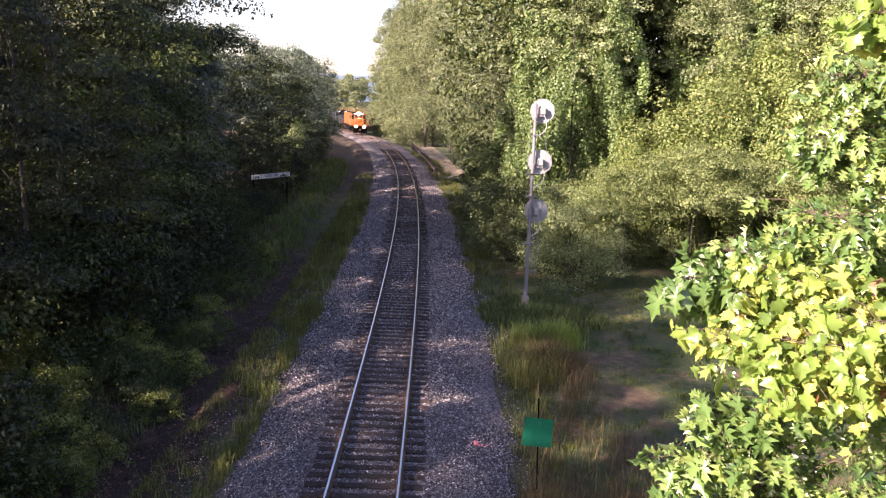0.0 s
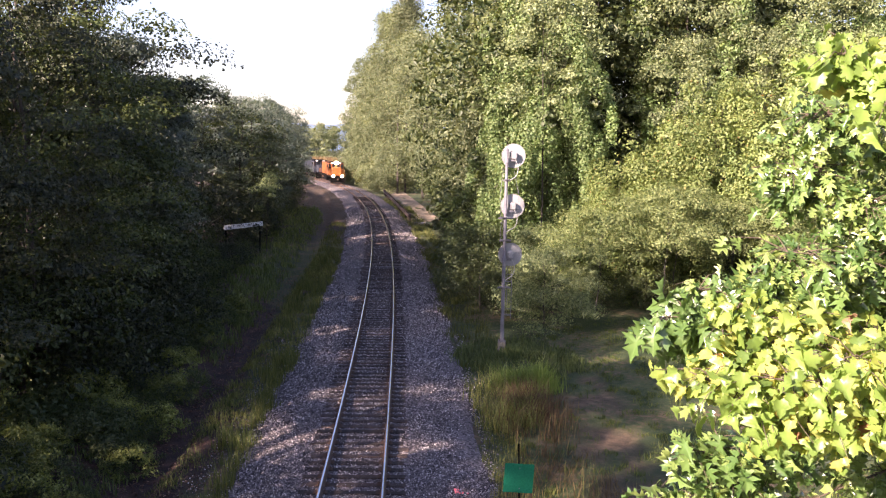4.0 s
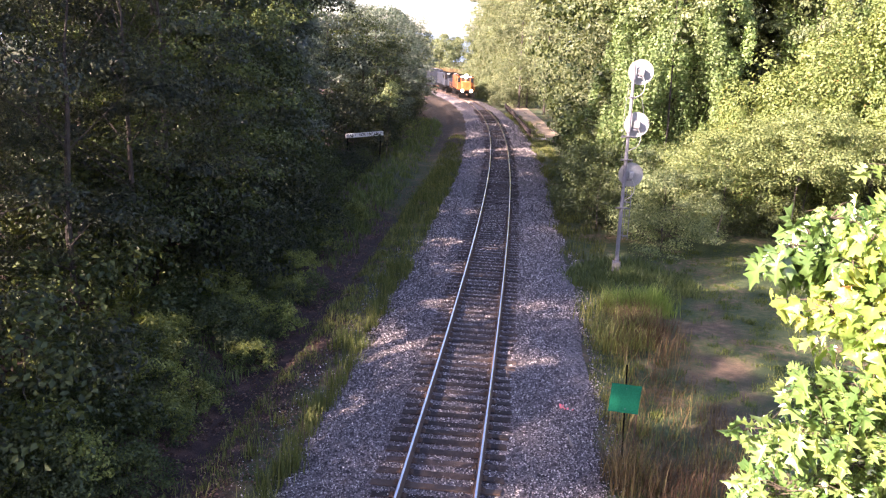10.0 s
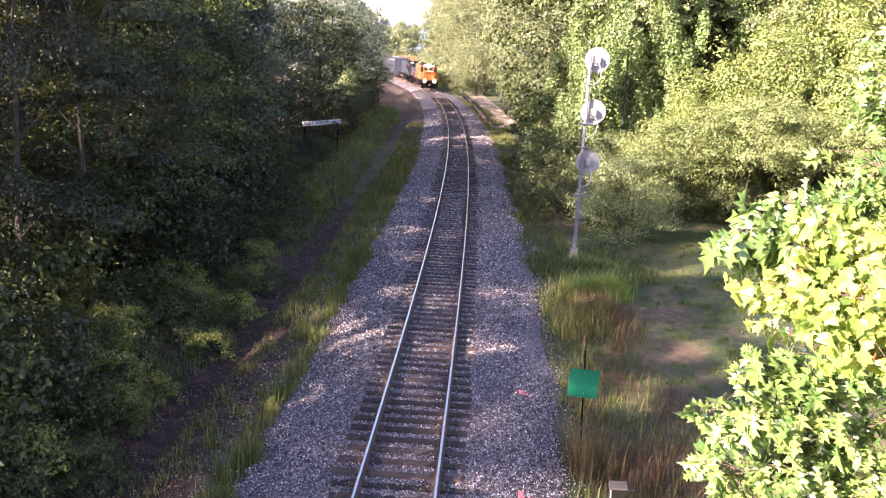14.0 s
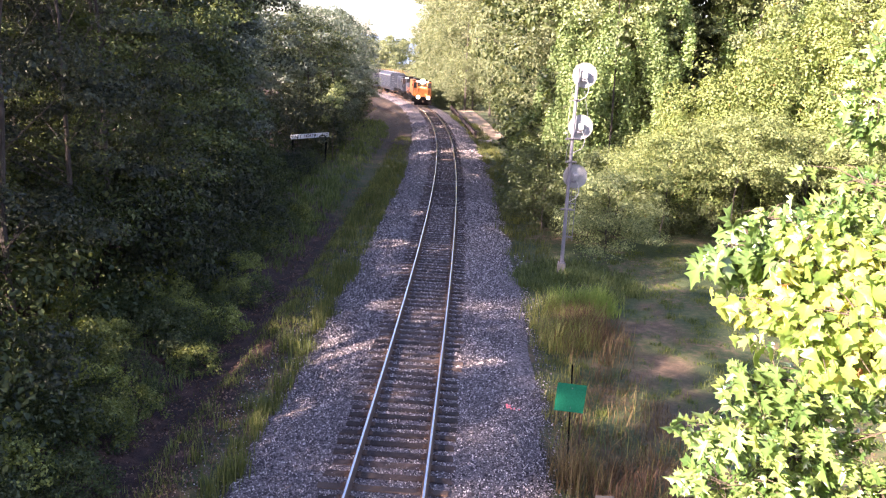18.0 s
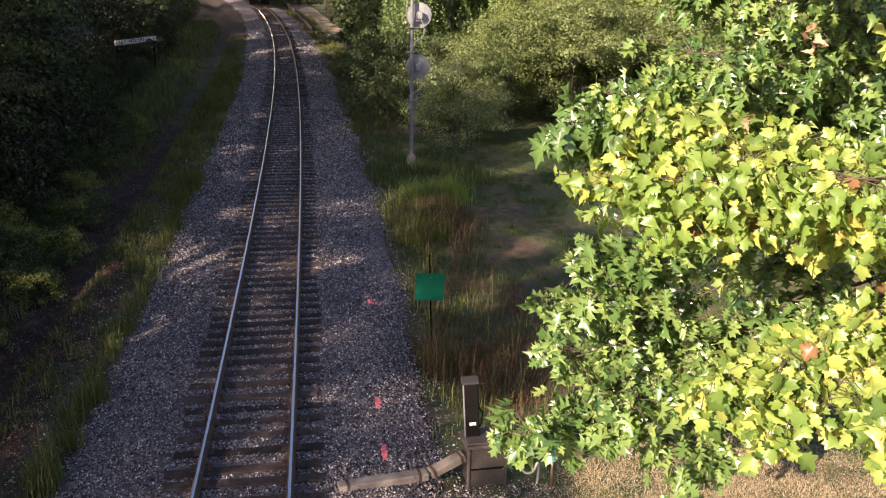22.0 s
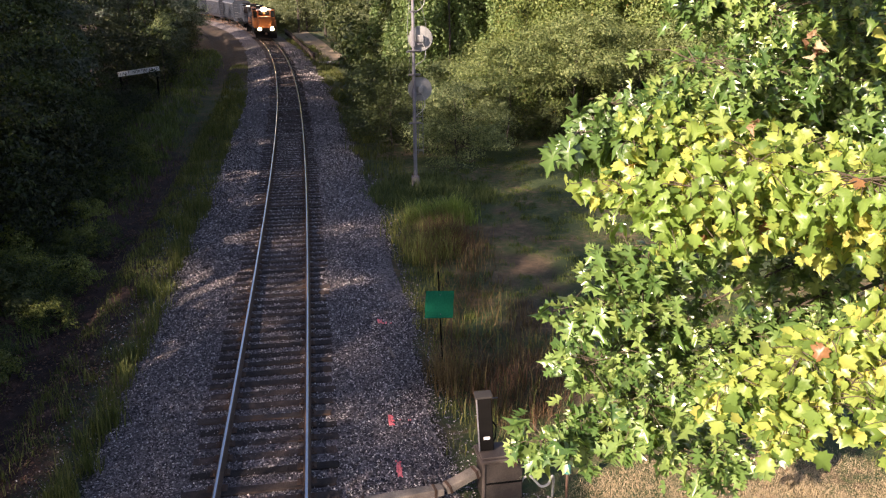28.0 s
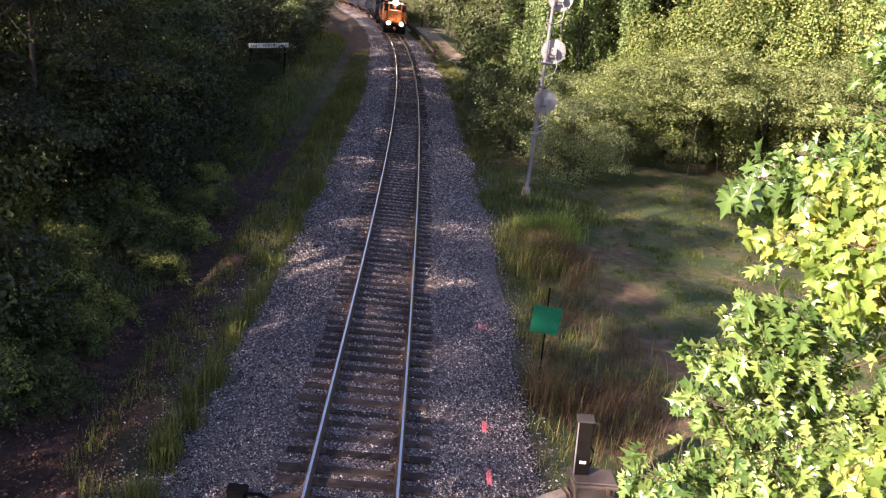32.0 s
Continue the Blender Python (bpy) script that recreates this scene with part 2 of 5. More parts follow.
def ground_material():
    """Soil, grass and leaf litter, spread by the share of lawn stored in the sheet."""
    m, t, b, n, l = nodes_of("soil_and_grass")
    co = n.new("ShaderNodeTexCoord")

    def noise_of(scale, detail=6):
        k = n.new("ShaderNodeTexNoise")
        k.inputs["Scale"].default_value, k.inputs["Detail"].default_value = scale, detail
        l.new(co.outputs["Object"], k.inputs["Vector"])
        return k

    def ramp_of(src, *stops):
        r = n.new("ShaderNodeValToRGB")
        while len(r.color_ramp.elements) < len(stops):
            r.color_ramp.elements.new(0.5)
        for e, (p, c) in zip(r.color_ramp.elements, stops):
            e.position, e.color = p, rgba(c)
        l.new(src, r.inputs[0])
        return r
    patch = n.new("ShaderNodeMath")
    patch.operation = "MULTIPLY_ADD"
    patch.inputs[1].default_value = 0.45
    wide = n.new("ShaderNodeMath")
    wide.operation = "MULTIPLY"
    wide.inputs[1].default_value = 0.55
    l.new(noise_of(0.45, 6).outputs["Fac"], wide.inputs[0])
    l.new(noise_of(4.0, 10).outputs["Fac"], patch.inputs[0])
    l.new(wide.outputs[0], patch.inputs[2])
    lawn = ramp_of(patch.outputs[0], (0.43, (0.034, 0.06, 0.016)), (0.51, (0.066, 0.086, 0.026)), (0.57, (0.115, 0.094, 0.044)), (0.65, (0.21, 0.14, 0.08)))
    litter = ramp_of(noise_of(2.0, 10).outputs["Fac"], (0.3, (0.02, 0.011, 0.009)), (0.55, (0.052, 0.026, 0.02)), (0.75, (0.13, 0.066, 0.047)))
    at = n.new("ShaderNodeAttribute")
    at.attribute_name = "lawn"
    mix = n.new("ShaderNodeMix")
    mix.data_type = "RGBA"
    l.new(at.outputs["Fac"], mix.inputs["Factor"])
    l.new(litter.outputs[0], mix.inputs["A"])
    l.new(lawn.outputs[0], mix.inputs["B"])
    bare = n.new("ShaderNodeAttribute")
    bare.attribute_name = "bare"
    soil = ramp_of(noise_of(3.0, 10).outputs["Fac"], (0.32, (0.07, 0.05, 0.028)), (0.55, (0.135, 0.086, 0.05)), (0.75, (0.25, 0.165, 0.098)))
    trod = n.new("ShaderNodeMix")
    trod.data_type = "RGBA"
    l.new(bare.outputs["Fac"], trod.inputs["Factor"])
    l.new(mix.outputs["Result"], trod.inputs["A"])
    l.new(soil.outputs[0], trod.inputs["B"])
    fine = noise_of(25, 8)
    over = n.new("ShaderNodeMix")
    over.data_type, over.blend_type = "RGBA", "OVERLAY"
    over.inputs["Factor"].default_value = 0.7
    l.new(trod.outputs["Result"], over.inputs["A"])
    l.new(fine.outputs["Fac"], over.inputs["B"])
    l.new(over.outputs["Result"], b.inputs["Base Color"])
    b.inputs["Roughness"].default_value = 0.95
    bp = n.new("ShaderNodeBump")
    bp.inputs["Strength"].default_value, bp.inputs["Distance"].default_value = 0.8, 0.06
    l.new(fine.outputs["Fac"], bp.inputs["Height"])
    l.new(bp.outputs[0], b.inputs["Normal"])
    return m


def stone_material():
    """Crushed grey stone: a tone for each stone."""
    m, t, b, n, l = nodes_of("crushed_stone")
    geo = n.new("ShaderNodeNewGeometry")
    r = n.new("ShaderNodeValToRGB")
    for p, c in ((0.3, (0.075, 0.062, 0.065)), (0.68, (0.235, 0.2, 0.203)), (0.9, (0.56, 0.5, 0.49))):
        r.color_ramp.elements.new(p).color = rgba(c)
    r.color_ramp.elements[0].color, r.color_ramp.elements[-1].color = rgba((0.024, 0.022, 0.024)), rgba((0.75, 0.71, 0.67))
    l.new(geo.outputs["Random Per Island"], r.inputs[0])
    l.new(r.outputs[0], b.inputs["Base Color"])
    b.inputs["Roughness"].default_value = 0.8
    return m


def bed_material():
    m, t, b, n, l = nodes_of("ballast_bed")
    co = n.new("ShaderNodeTexCoord")
    v = n.new("ShaderNodeTexVoronoi")
    v.inputs["Scale"].default_value = 17
    l.new(co.outputs["Object"], v.inputs["Vector"])
    r = n.new("ShaderNodeValToRGB")
    r.color_ramp.elements[0].color, r.color_ramp.elements[1].color = rgba((0.028, 0.023, 0.025)), rgba((0.26, 0.222, 0.225))
    sep = n.new("ShaderNodeSeparateColor")
    l.new(v.outputs["Color"], sep.inputs[0])
    l.new(sep.outputs[0], r.inputs[0])
    l.new(r.outputs[0], b.inputs["Base Color"])
    b.inputs["Roughness"].default_value = 0.9
    bp = n.new("ShaderNodeBump")
    bp.invert = True
    bp.inputs["Strength"].default_value, bp.inputs["Distance"].default_value = 1.0, 0.04
    l.new(v.outputs["Distance"], bp.inputs["Height"])
    l.new(bp.outputs[0], b.inputs["Normal"])
    return m


GROUND = ground_material()
STONE = stone_material()
BED = bed_material()
TIE_WOOD = surface("weathered_tie_wood", (0.016, 0.01, 0.009), (0.085, 0.058, 0.048), 3.5, 0.9, 0.9, 42, contrast=0.35, stain=(0.022, 0.016, 0.014), piece=0.55)
RUSTY_TIE = surface("rust_stained_tie", (0.05, 0.036, 0.03), (0.12, 0.08, 0.06), 2.0, 0.9, 0.7, 50, stain=(0.14, 0.07, 0.035))
RAIL_SIDE = surface("rusty_rail_side", (0.06, 0.035, 0.025), (0.13, 0.075, 0.05), 6, 0.8, 0.3, 80)
RAIL_TOP = surface("polished_rail_head", (0.52, 0.52, 0.54), (0.62, 0.62, 0.64), 3, 0.26, 0.03, 60, metal=1.0)
RUST = surface("rusty_iron", (0.06, 0.035, 0.025), (0.12, 0.068, 0.045), 8, 0.85, 0.4, 60)
ALUMINIUM = surface("weathered_aluminium_paint", (0.125, 0.125, 0.145), (0.2, 0.2, 0.225), 4, 0.6, 0.1, 50, metal=0.1, stain=(0.18, 0.165, 0.155))
DISC = surface("white_disc_paint", (0.23, 0.235, 0.235), (0.3, 0.305, 0.305), 3, 0.6, 0.1, 40)
SAND = surface("pale_sandy_soil", (0.2, 0.15, 0.1), (0.32, 0.25, 0.18), 1.5, 0.95, 0.4, 20)
CONCRETE = surface("concrete", (0.2, 0.195, 0.185), (0.33, 0.32, 0.31), 4, 0.9, 0.4, 50)
GREEN_SIGN = surface("green_sign_sheet", (0.0, 0.13, 0.07), (0.001, 0.165, 0.092), 2, 0.7, 0.02, 30, contrast=0.8)
GREEN_SIGN.node_tree.nodes["Principled BSDF"].inputs["Specular IOR Level"].default_value = 0.12
# Taken nearly to zero in place of shade on the case's front.
BLACK_STEEL = surface("black_painted_steel", (0.003, 0.0028, 0.0028), (0.006, 0.0055, 0.0055), 5, 0.85, 0.15, 60, stain=(0.006, 0.005, 0.0045))
BLACK_STEEL.node_tree.nodes["Principled BSDF"].inputs["Specular IOR Level"].default_value = 0.12
# Box brown darkened for shade on the body, besides its stains.
BOX_SHADED = surface("shaded_stained_box", (0.04, 0.032, 0.028), (0.075, 0.06, 0.052), 4, 0.8, 0.3, 50, stain=(0.045, 0.034, 0.03))
FOUNDATION = surface("weathered_foundation", (0.11, 0.105, 0.1), (0.2, 0.19, 0.18), 5, 0.9, 0.4, 50, stain=(0.08, 0.075, 0.06))
CASE_CAP = surface("dull_grey_cap", (0.018, 0.016, 0.016), (0.032, 0.029, 0.028), 6, 0.85, 0.2, 60)
BOX_BROWN = surface("weathered_brown_box", (0.06, 0.046, 0.04), (0.12, 0.094, 0.082), 4, 0.8, 0.3, 50, stain=(0.07, 0.052, 0.046))
PLANK = surface("grey_weathered_plank", (0.16, 0.13, 0.11), (0.3, 0.26, 0.22), 3, 0.9, 0.6, 45)
WHITE_PAINT = surface("white_paint", (0.7, 0.7, 0.7), (0.82, 0.82, 0.82), 5, 0.5, 0.05, 40)
HOSE = surface("white_plastic_conduit", (0.3, 0.3, 0.29), (0.42, 0.42, 0.41), 8, 0.55, 0.05, 40)
PINK = surface("pink_marking_paint", (0.85, 0.16, 0.18), (0.95, 0.28, 0.3), 12, 0.8, 0.4, 60)
TEAL = surface("teal_plastic", (0.03, 0.14, 0.13), (0.05, 0.2, 0.18), 10, 0.4, 0.05, 40)
LETTER = surface("black_letter_paint", (0.02, 0.02, 0.02), (0.04, 0.04, 0.04), 10, 0.6, 0.0, 40)
ORANGE = surface("orange_locomotive_paint", (0.22, 0.068, 0.016), (0.3, 0.1, 0.022), 1.5, 0.5, 0.05, 30, stain=(0.15, 0.065, 0.03))
DARKCAR = surface("dark_blue_grey_paint", (0.016, 0.019, 0.03), (0.03, 0.035, 0.05), 1.2, 0.5, 0.1, 30, stain=(0.03, 0.024, 0.02))
GREYCAR = surface("grey_freight_car_paint", (0.012, 0.017, 0.028), (0.026, 0.034, 0.052), 1.0, 0.6, 0.1, 30, stain=(0.04, 0.03, 0.025))
GLASS = surface("dark_cab_glass", (0.01, 0.012, 0.015), (0.02, 0.022, 0.025), 2, 0.05, 0.0, 30)
HEADLIGHT = glowing("headlight", (1.0, 0.72, 0.38), 90.0)
DITCHLIGHT = glowing("ditch_light", (1.0, 0.72, 0.35), 30.0)
# Pale blue base colour stands in for distance haze on the ridge.
HAZED_WOOD = surface("hazed_wooded_hill", (0.13, 0.2, 0.27), (0.17, 0.25, 0.32), 0.02, 1.0, 0.0, 0.2)


# ---------------------------------------------------------------- mesh helpers
def finish(name, bm, material, parent=None, label="", smoothed=False):
    me = bpy.data.meshes.new(name)
    bm.to_mesh(me)
    bm.free()
    for f in me.polygons:
        f.use_smooth = smoothed
    for m in (material if isinstance(material, (list, tuple)) else [material]):
        me.materials.append(m)
    ob = new(name, me)
    if parent:
        ob.parent = parent
    return tagged(ob, label)


def part(name, bm, material, parent, label="", smoothed=False):
    return finish(name, bm, material, parent, label, smoothed)


def thing(name, label, category, group="", kind="", at=None):
    ob = tagged(new(name), label, category, group, kind)
    ob.empty_display_size = 0.2
    if at is not None:
        ob.matrix_basis = at
    return ob


def box(sx, sy, sz, at=(0, 0, 0), bevel=0.0, bm=None, turn=None):
    """A bevelled block, its middle at `at`."""
    own = bmesh.new()
    bmesh.ops.create_cube(own, size=1.0)
    bmesh.ops.scale(own, vec=(sx, sy, sz), verts=own.verts)
    if bevel:
        bmesh.ops.bevel(own, geom=own.edges[:], offset=bevel, segments=1, affect="EDGES")
    m = Matrix.Translation(at) @ (turn if turn else Matrix())
    bmesh.ops.transform(own, matrix=m, verts=own.verts)
    return merged(bm, own)


def merged(bm, own):
    if bm is None:
        return own
    me = bpy.data.meshes.new("scratch")
    own.to_mesh(me)
    own.free()
    bm.from_mesh(me)
    bpy.data.meshes.remove(me)
    return bm


def rod(a, b, r1, r2=None, sides=8, bm=None):
    """A tapered round bar from a to b."""
    a, b = Vector(a), Vector(b)
    own = bmesh.new()
    bmesh.ops.create_cone(own, cap_ends=True, segments=sides, radius1=r1, radius2=r1 if r2 is None else r2, depth=(b - a).length)
    q = (b - a).to_track_quat("Z", "Y").to_matrix().to_4x4()
    bmesh.ops.transform(own, matrix=Matrix.Translation((a + b) / 2) @ q, verts=own.verts)
    return merged(bm, own)


def tube(points, r, sides=6, bm=None, taper=0.0):
    """A bent round bar through the points."""
    bm = bm or bmesh.new()
    pts = [Vector(p) for p in points]
    rings = []
    for i, p in enumerate(pts):
        way = (pts[min(i + 1, len(pts) - 1)] - pts[max(i - 1, 0)]).normalized()
        q = way.to_track_quat("Z", "Y")
        rr = r * (1 - taper * i / (len(pts) - 1))
        rings.append([bm.verts.new(p + q @ Vector((rr * math.cos(k * math.tau / sides), rr * math.sin(k * math.tau / sides), 0))) for k in range(sides)])
    for r0, r1 in zip(rings, rings[1:]):
        for k in range(sides):
            bm.faces.new((r0[k], r0[(k + 1) % sides], r1[(k + 1) % sides], r1[k]))
    bm.faces.new(rings[0][::-1])
    bm.faces.new(rings[-1])
    return bm


def eased(points, n=6):
    """A smooth line through the points."""
    p = [Vector(q) for q in points]
    p = [p[0] * 2 - p[1]] + p + [p[-1] * 2 - p[-2]]
    out = []
    for a, b, c, d in zip(p, p[1:], p[2:], p[3:]):
        for k in range(n):
            t = k / n
            out.append(0.5 * (b * 2 + (c - a) * t + (a * 2 - b * 5 + c * 4 - d) * t * t + (b * 3 - a - c * 3 + d) * t ** 3))
    return out + [p[-2]]


def raw_mesh(name, verts, faces, material, parent=None, label="", smoothed=False):
    """A mesh from numpy arrays of corners and equal-sided faces."""
    verts, faces = np.asarray(verts, dtype=np.float32), np.asarray(faces, dtype=np.int32)
    me = bpy.data.meshes.new(name)
    k = faces.shape[1]
    me.vertices.add(len(verts))
    me.vertices.foreach_set("co", verts.ravel())
    me.loops.add(faces.size)
    me.loops.foreach_set("vertex_index", faces.ravel())
    me.polygons.add(len(faces))
    me.polygons.foreach_set("loop_start", np.arange(0, faces.size, k, dtype=np.int32))
    me.polygons.foreach_set("loop_total", np.full(len(faces), k, dtype=np.int32))
    me.update(calc_edges=True)
    me.materials.append(material)
    if smoothed:
        me.polygons.foreach_set("use_smooth", np.ones(len(faces), dtype=bool))
    return me


def part_from(name, me, parent, label=""):
    ob = new(name, me)
    ob.parent = parent
    return tagged(ob, label)


def frames_of(rng, n, up_bias, out=None):
    """n random right-handed axes, their normals leaning upwards by up_bias, or outwards from their clump."""
    nor = rng.normal(size=(n, 3))
    if out is None:
        nor[:, 2] = np.abs(nor[:, 2]) * 0.8 + up_bias
    else:
        nor = nor * 0.27 + out
        nor[:, 2] += up_bias
    nor /= np.linalg.norm(nor, axis=1)[:, None]
    side = np.cross(nor, rng.normal(size=(n, 3)))
    side /= np.linalg.norm(side, axis=1)[:, None]
    return side, np.cross(nor, side), nor


def leaf_cloud(rng, centres, size, up_bias=0.5, wide=0.62, out=None):
    """Corners and faces of one small folded leaf at each centre."""
    n = len(centres)
    a, b, c = frames_of(rng, n, up_bias, out)
    s = (size * rng.uniform(0.65, 1.3, n))[:, None]
    fold = rng.uniform(0.05, 0.3, n)[:, None]
    base = centres - a * s * 0.5
    tip = centres + a * s * 0.5 - c * s * 0.15
    left = centres + b * s * wide * 0.5 + c * s * fold - a * s * 0.08
    right = centres - b * s * wide * 0.5 + c * s * fold - a * s * 0.08
    verts = np.stack([base, right, tip, left], 1).reshape(-1, 3)
    i = np.arange(n)[:, None] * 4
    faces = np.concatenate([i + [0, 1, 2], i + [0, 2, 3]], 0)
    return verts, faces


def clumps(rng, height, radius, low, count, per, shape="round", spread=0.9, flat=0.42):
    """Leaf places of a crown: many small clumps on the limbs' ends, with gaps between them."""
    h = rng.uniform(0.02, 1.0, count) ** 0.9
    z = low + (height - low) * h
    if shape == "round":
        reach = radius * np.sqrt(np.clip(1 - (np.abs(h - 0.42) / 0.62) ** 2, 0.03, 1))
    elif shape == "column":
        reach = radius * np.clip(1.05 - h ** 3, 0.25, 1)
    else:
        reach = radius * np.clip(1.0 - 0.75 * h, 0.1, 1)
    ang = rng.uniform(0, math.tau, count)
    out = reach * (0.45 + 0.55 * rng.uniform(0, 1, count) ** 0.5) * rng.uniform(0.75, 1.2, count)
    mid = np.stack([np.cos(ang) * out, np.sin(ang) * out, z], 1)
    size = spread * rng.uniform(0.45, 1.5, count)
    p = rng.normal(size=(count, per, 3))
    p /= np.linalg.norm(p, axis=2)[:, :, None]
    out = p.reshape(-1, 3).copy()
    p *= rng.uniform(0.2, 1, (count, per, 1)) ** 0.5 * size[:, None, None]
    p[:, :, 2] = p[:, :, 2] * flat - 0.3 * (p[:, :, 0] ** 2 + p[:, :, 1] ** 2) / np.maximum(size, 0.3)[:, None]
    return (mid[:, None, :] + p).reshape(-1, 3), mid, out


def trunk_bm(rng, height, r, mids, lean=0.04):
    """Tapered trunk with limbs that reach to some of the clumps."""
    pts = [(lean * height * (k / 6) ** 2 * 0.6 + rng.normal() * 0.05 * (k > 0), rng.normal() * 0.05 * (k > 0), height * 0.88 * k / 6 - (0.4 if k == 0 else 0)) for k in range(7)]
    bm = tube(pts, r, 8, taper=0.85)
    for m in mids:
        k = min(max(m[2] * 0.72 / (height * 0.88) * 6, 0.6), 5.5)
        i = int(k)
        a = Vector(pts[i]).lerp(Vector(pts[i + 1]), k - i)
        e = Vector(m)
        mid = a.lerp(e, 0.5) + Vector((0, 0, 0.25))
        tube([a, mid, e], r * 0.24 * (1 - k / 8), 5, bm, taper=0.75)
    return bm


class TreeKind:
    """One shape of tree: its trunk and crown meshes, shared by all that look alike."""

    def __init__(self, seed, height, radius, low, count, per, leaf, material, shape="round", spread=0.9, r=0.16, limbs=14, up=0.4, flat=0.42):
        rng = np.random.default_rng(seed)
        pts, mids, out = clumps(rng, height, radius, low, count, per, shape, spread, flat)
        v, f = leaf_cloud(rng, pts, leaf, up, 0.62, out)
        self.crown = raw_mesh("crown", v, f, material)
        bm = trunk_bm(rng, height, r, mids[rng.choice(len(mids), min(limbs, len(mids)), replace=False)])
        me = bpy.data.meshes.new("trunk")
        bm.to_mesh(me)
        bm.free()
        me.materials.append(BARK)
        self.trunk = me

    def plant(self, name, x, y, turn, scale, label, category, group=""):
        t = thing(name, label, category, group, at=Matrix.Translation((x, y, ground_z(x, y))) @ pose(0, 0, 0, 0, 0, turn) @ Matrix.Scale(scale, 4))
        part_from("trunk", self.trunk, t)
        part_from("crown", self.crown, t)
        return t


# ---------------------------------------------------------------- ground
def build_ground():
    xs = sorted(set([-1500, -900, -500, -300, -200, -140, -100, -80, -65] + [x * 1.0 for x in range(-55, -12)] + [x * 0.4 for x in range(-30, 46)] + [x * 1.0 for x in range(19, 60)] + [65, 80, 100, 140, 200, 300, 500, 900, 1500]))
    ys = sorted(set([-300, -100, -50, -25] + [y * 1.0 for y in range(-15, 8)] + [y * 0.5 for y in range(16, 100)] + [y * 1.0 for y in range(50, 130)] + [y * 4.0 for y in range(33, 60)] + [260, 300, 400, 600, 900, 1400, 2200]))
    verts, lawn = [], []
    for y in ys:
        for x in xs:
            sx = x + line_x(min(y, 190)) * (1 if abs(x) < 200 else 0)
            far = smooth(180, 400, math.hypot(x, y))
            z = ground_z(sx, min(max(y, 0), 260)) * (1 - far) - 0.3 * far
            verts.append((sx, y, z))
            d = sx - line_x(y)
            d += 0.7 * noise.noise((sx * 0.9, y * 0.9, 5)) if abs(d) > 2.4 else 0
            g = smooth(2.6, 4.0, d) * (1 - 0.85 * smooth(17, 24, d) * (1 - far)) if d > 0 else smooth(2.6, 3.4, -d) * (1 - smooth(3.7 + 0.9 * smooth(22, 36, y) + 4 * smooth(40, 60, y), 4.4 + 0.9 * smooth(22, 36, y) + 4 * smooth(40, 60, y), -d)) * (0.8 - 0.65 * smooth(66, 90, y))
            lawn.append(max(g, far * 0.9))
    w = len(xs)
    faces = [(j * w + i, j * w + i + 1, (j + 1) * w + i + 1, (j + 1) * w + i) for j in range(len(ys) - 1) for i in range(w - 1)]
    me = raw_mesh("ground", verts, faces, GROUND, smoothed=True)
    at = me.attributes.new("lawn", "FLOAT", "POINT")
    at.data.foreach_set("value", np.array(lawn, dtype=np.float32))
    at = me.attributes.new("bare", "FLOAT", "POINT")
    at.data.foreach_set("value", np.array([worn(v[0], v[1]) for v in verts], dtype=np.float32))
    tagged(new("ground", me), "uneven ground with patchy grass, bare soil and leaf litter", "ground", kind="structure")


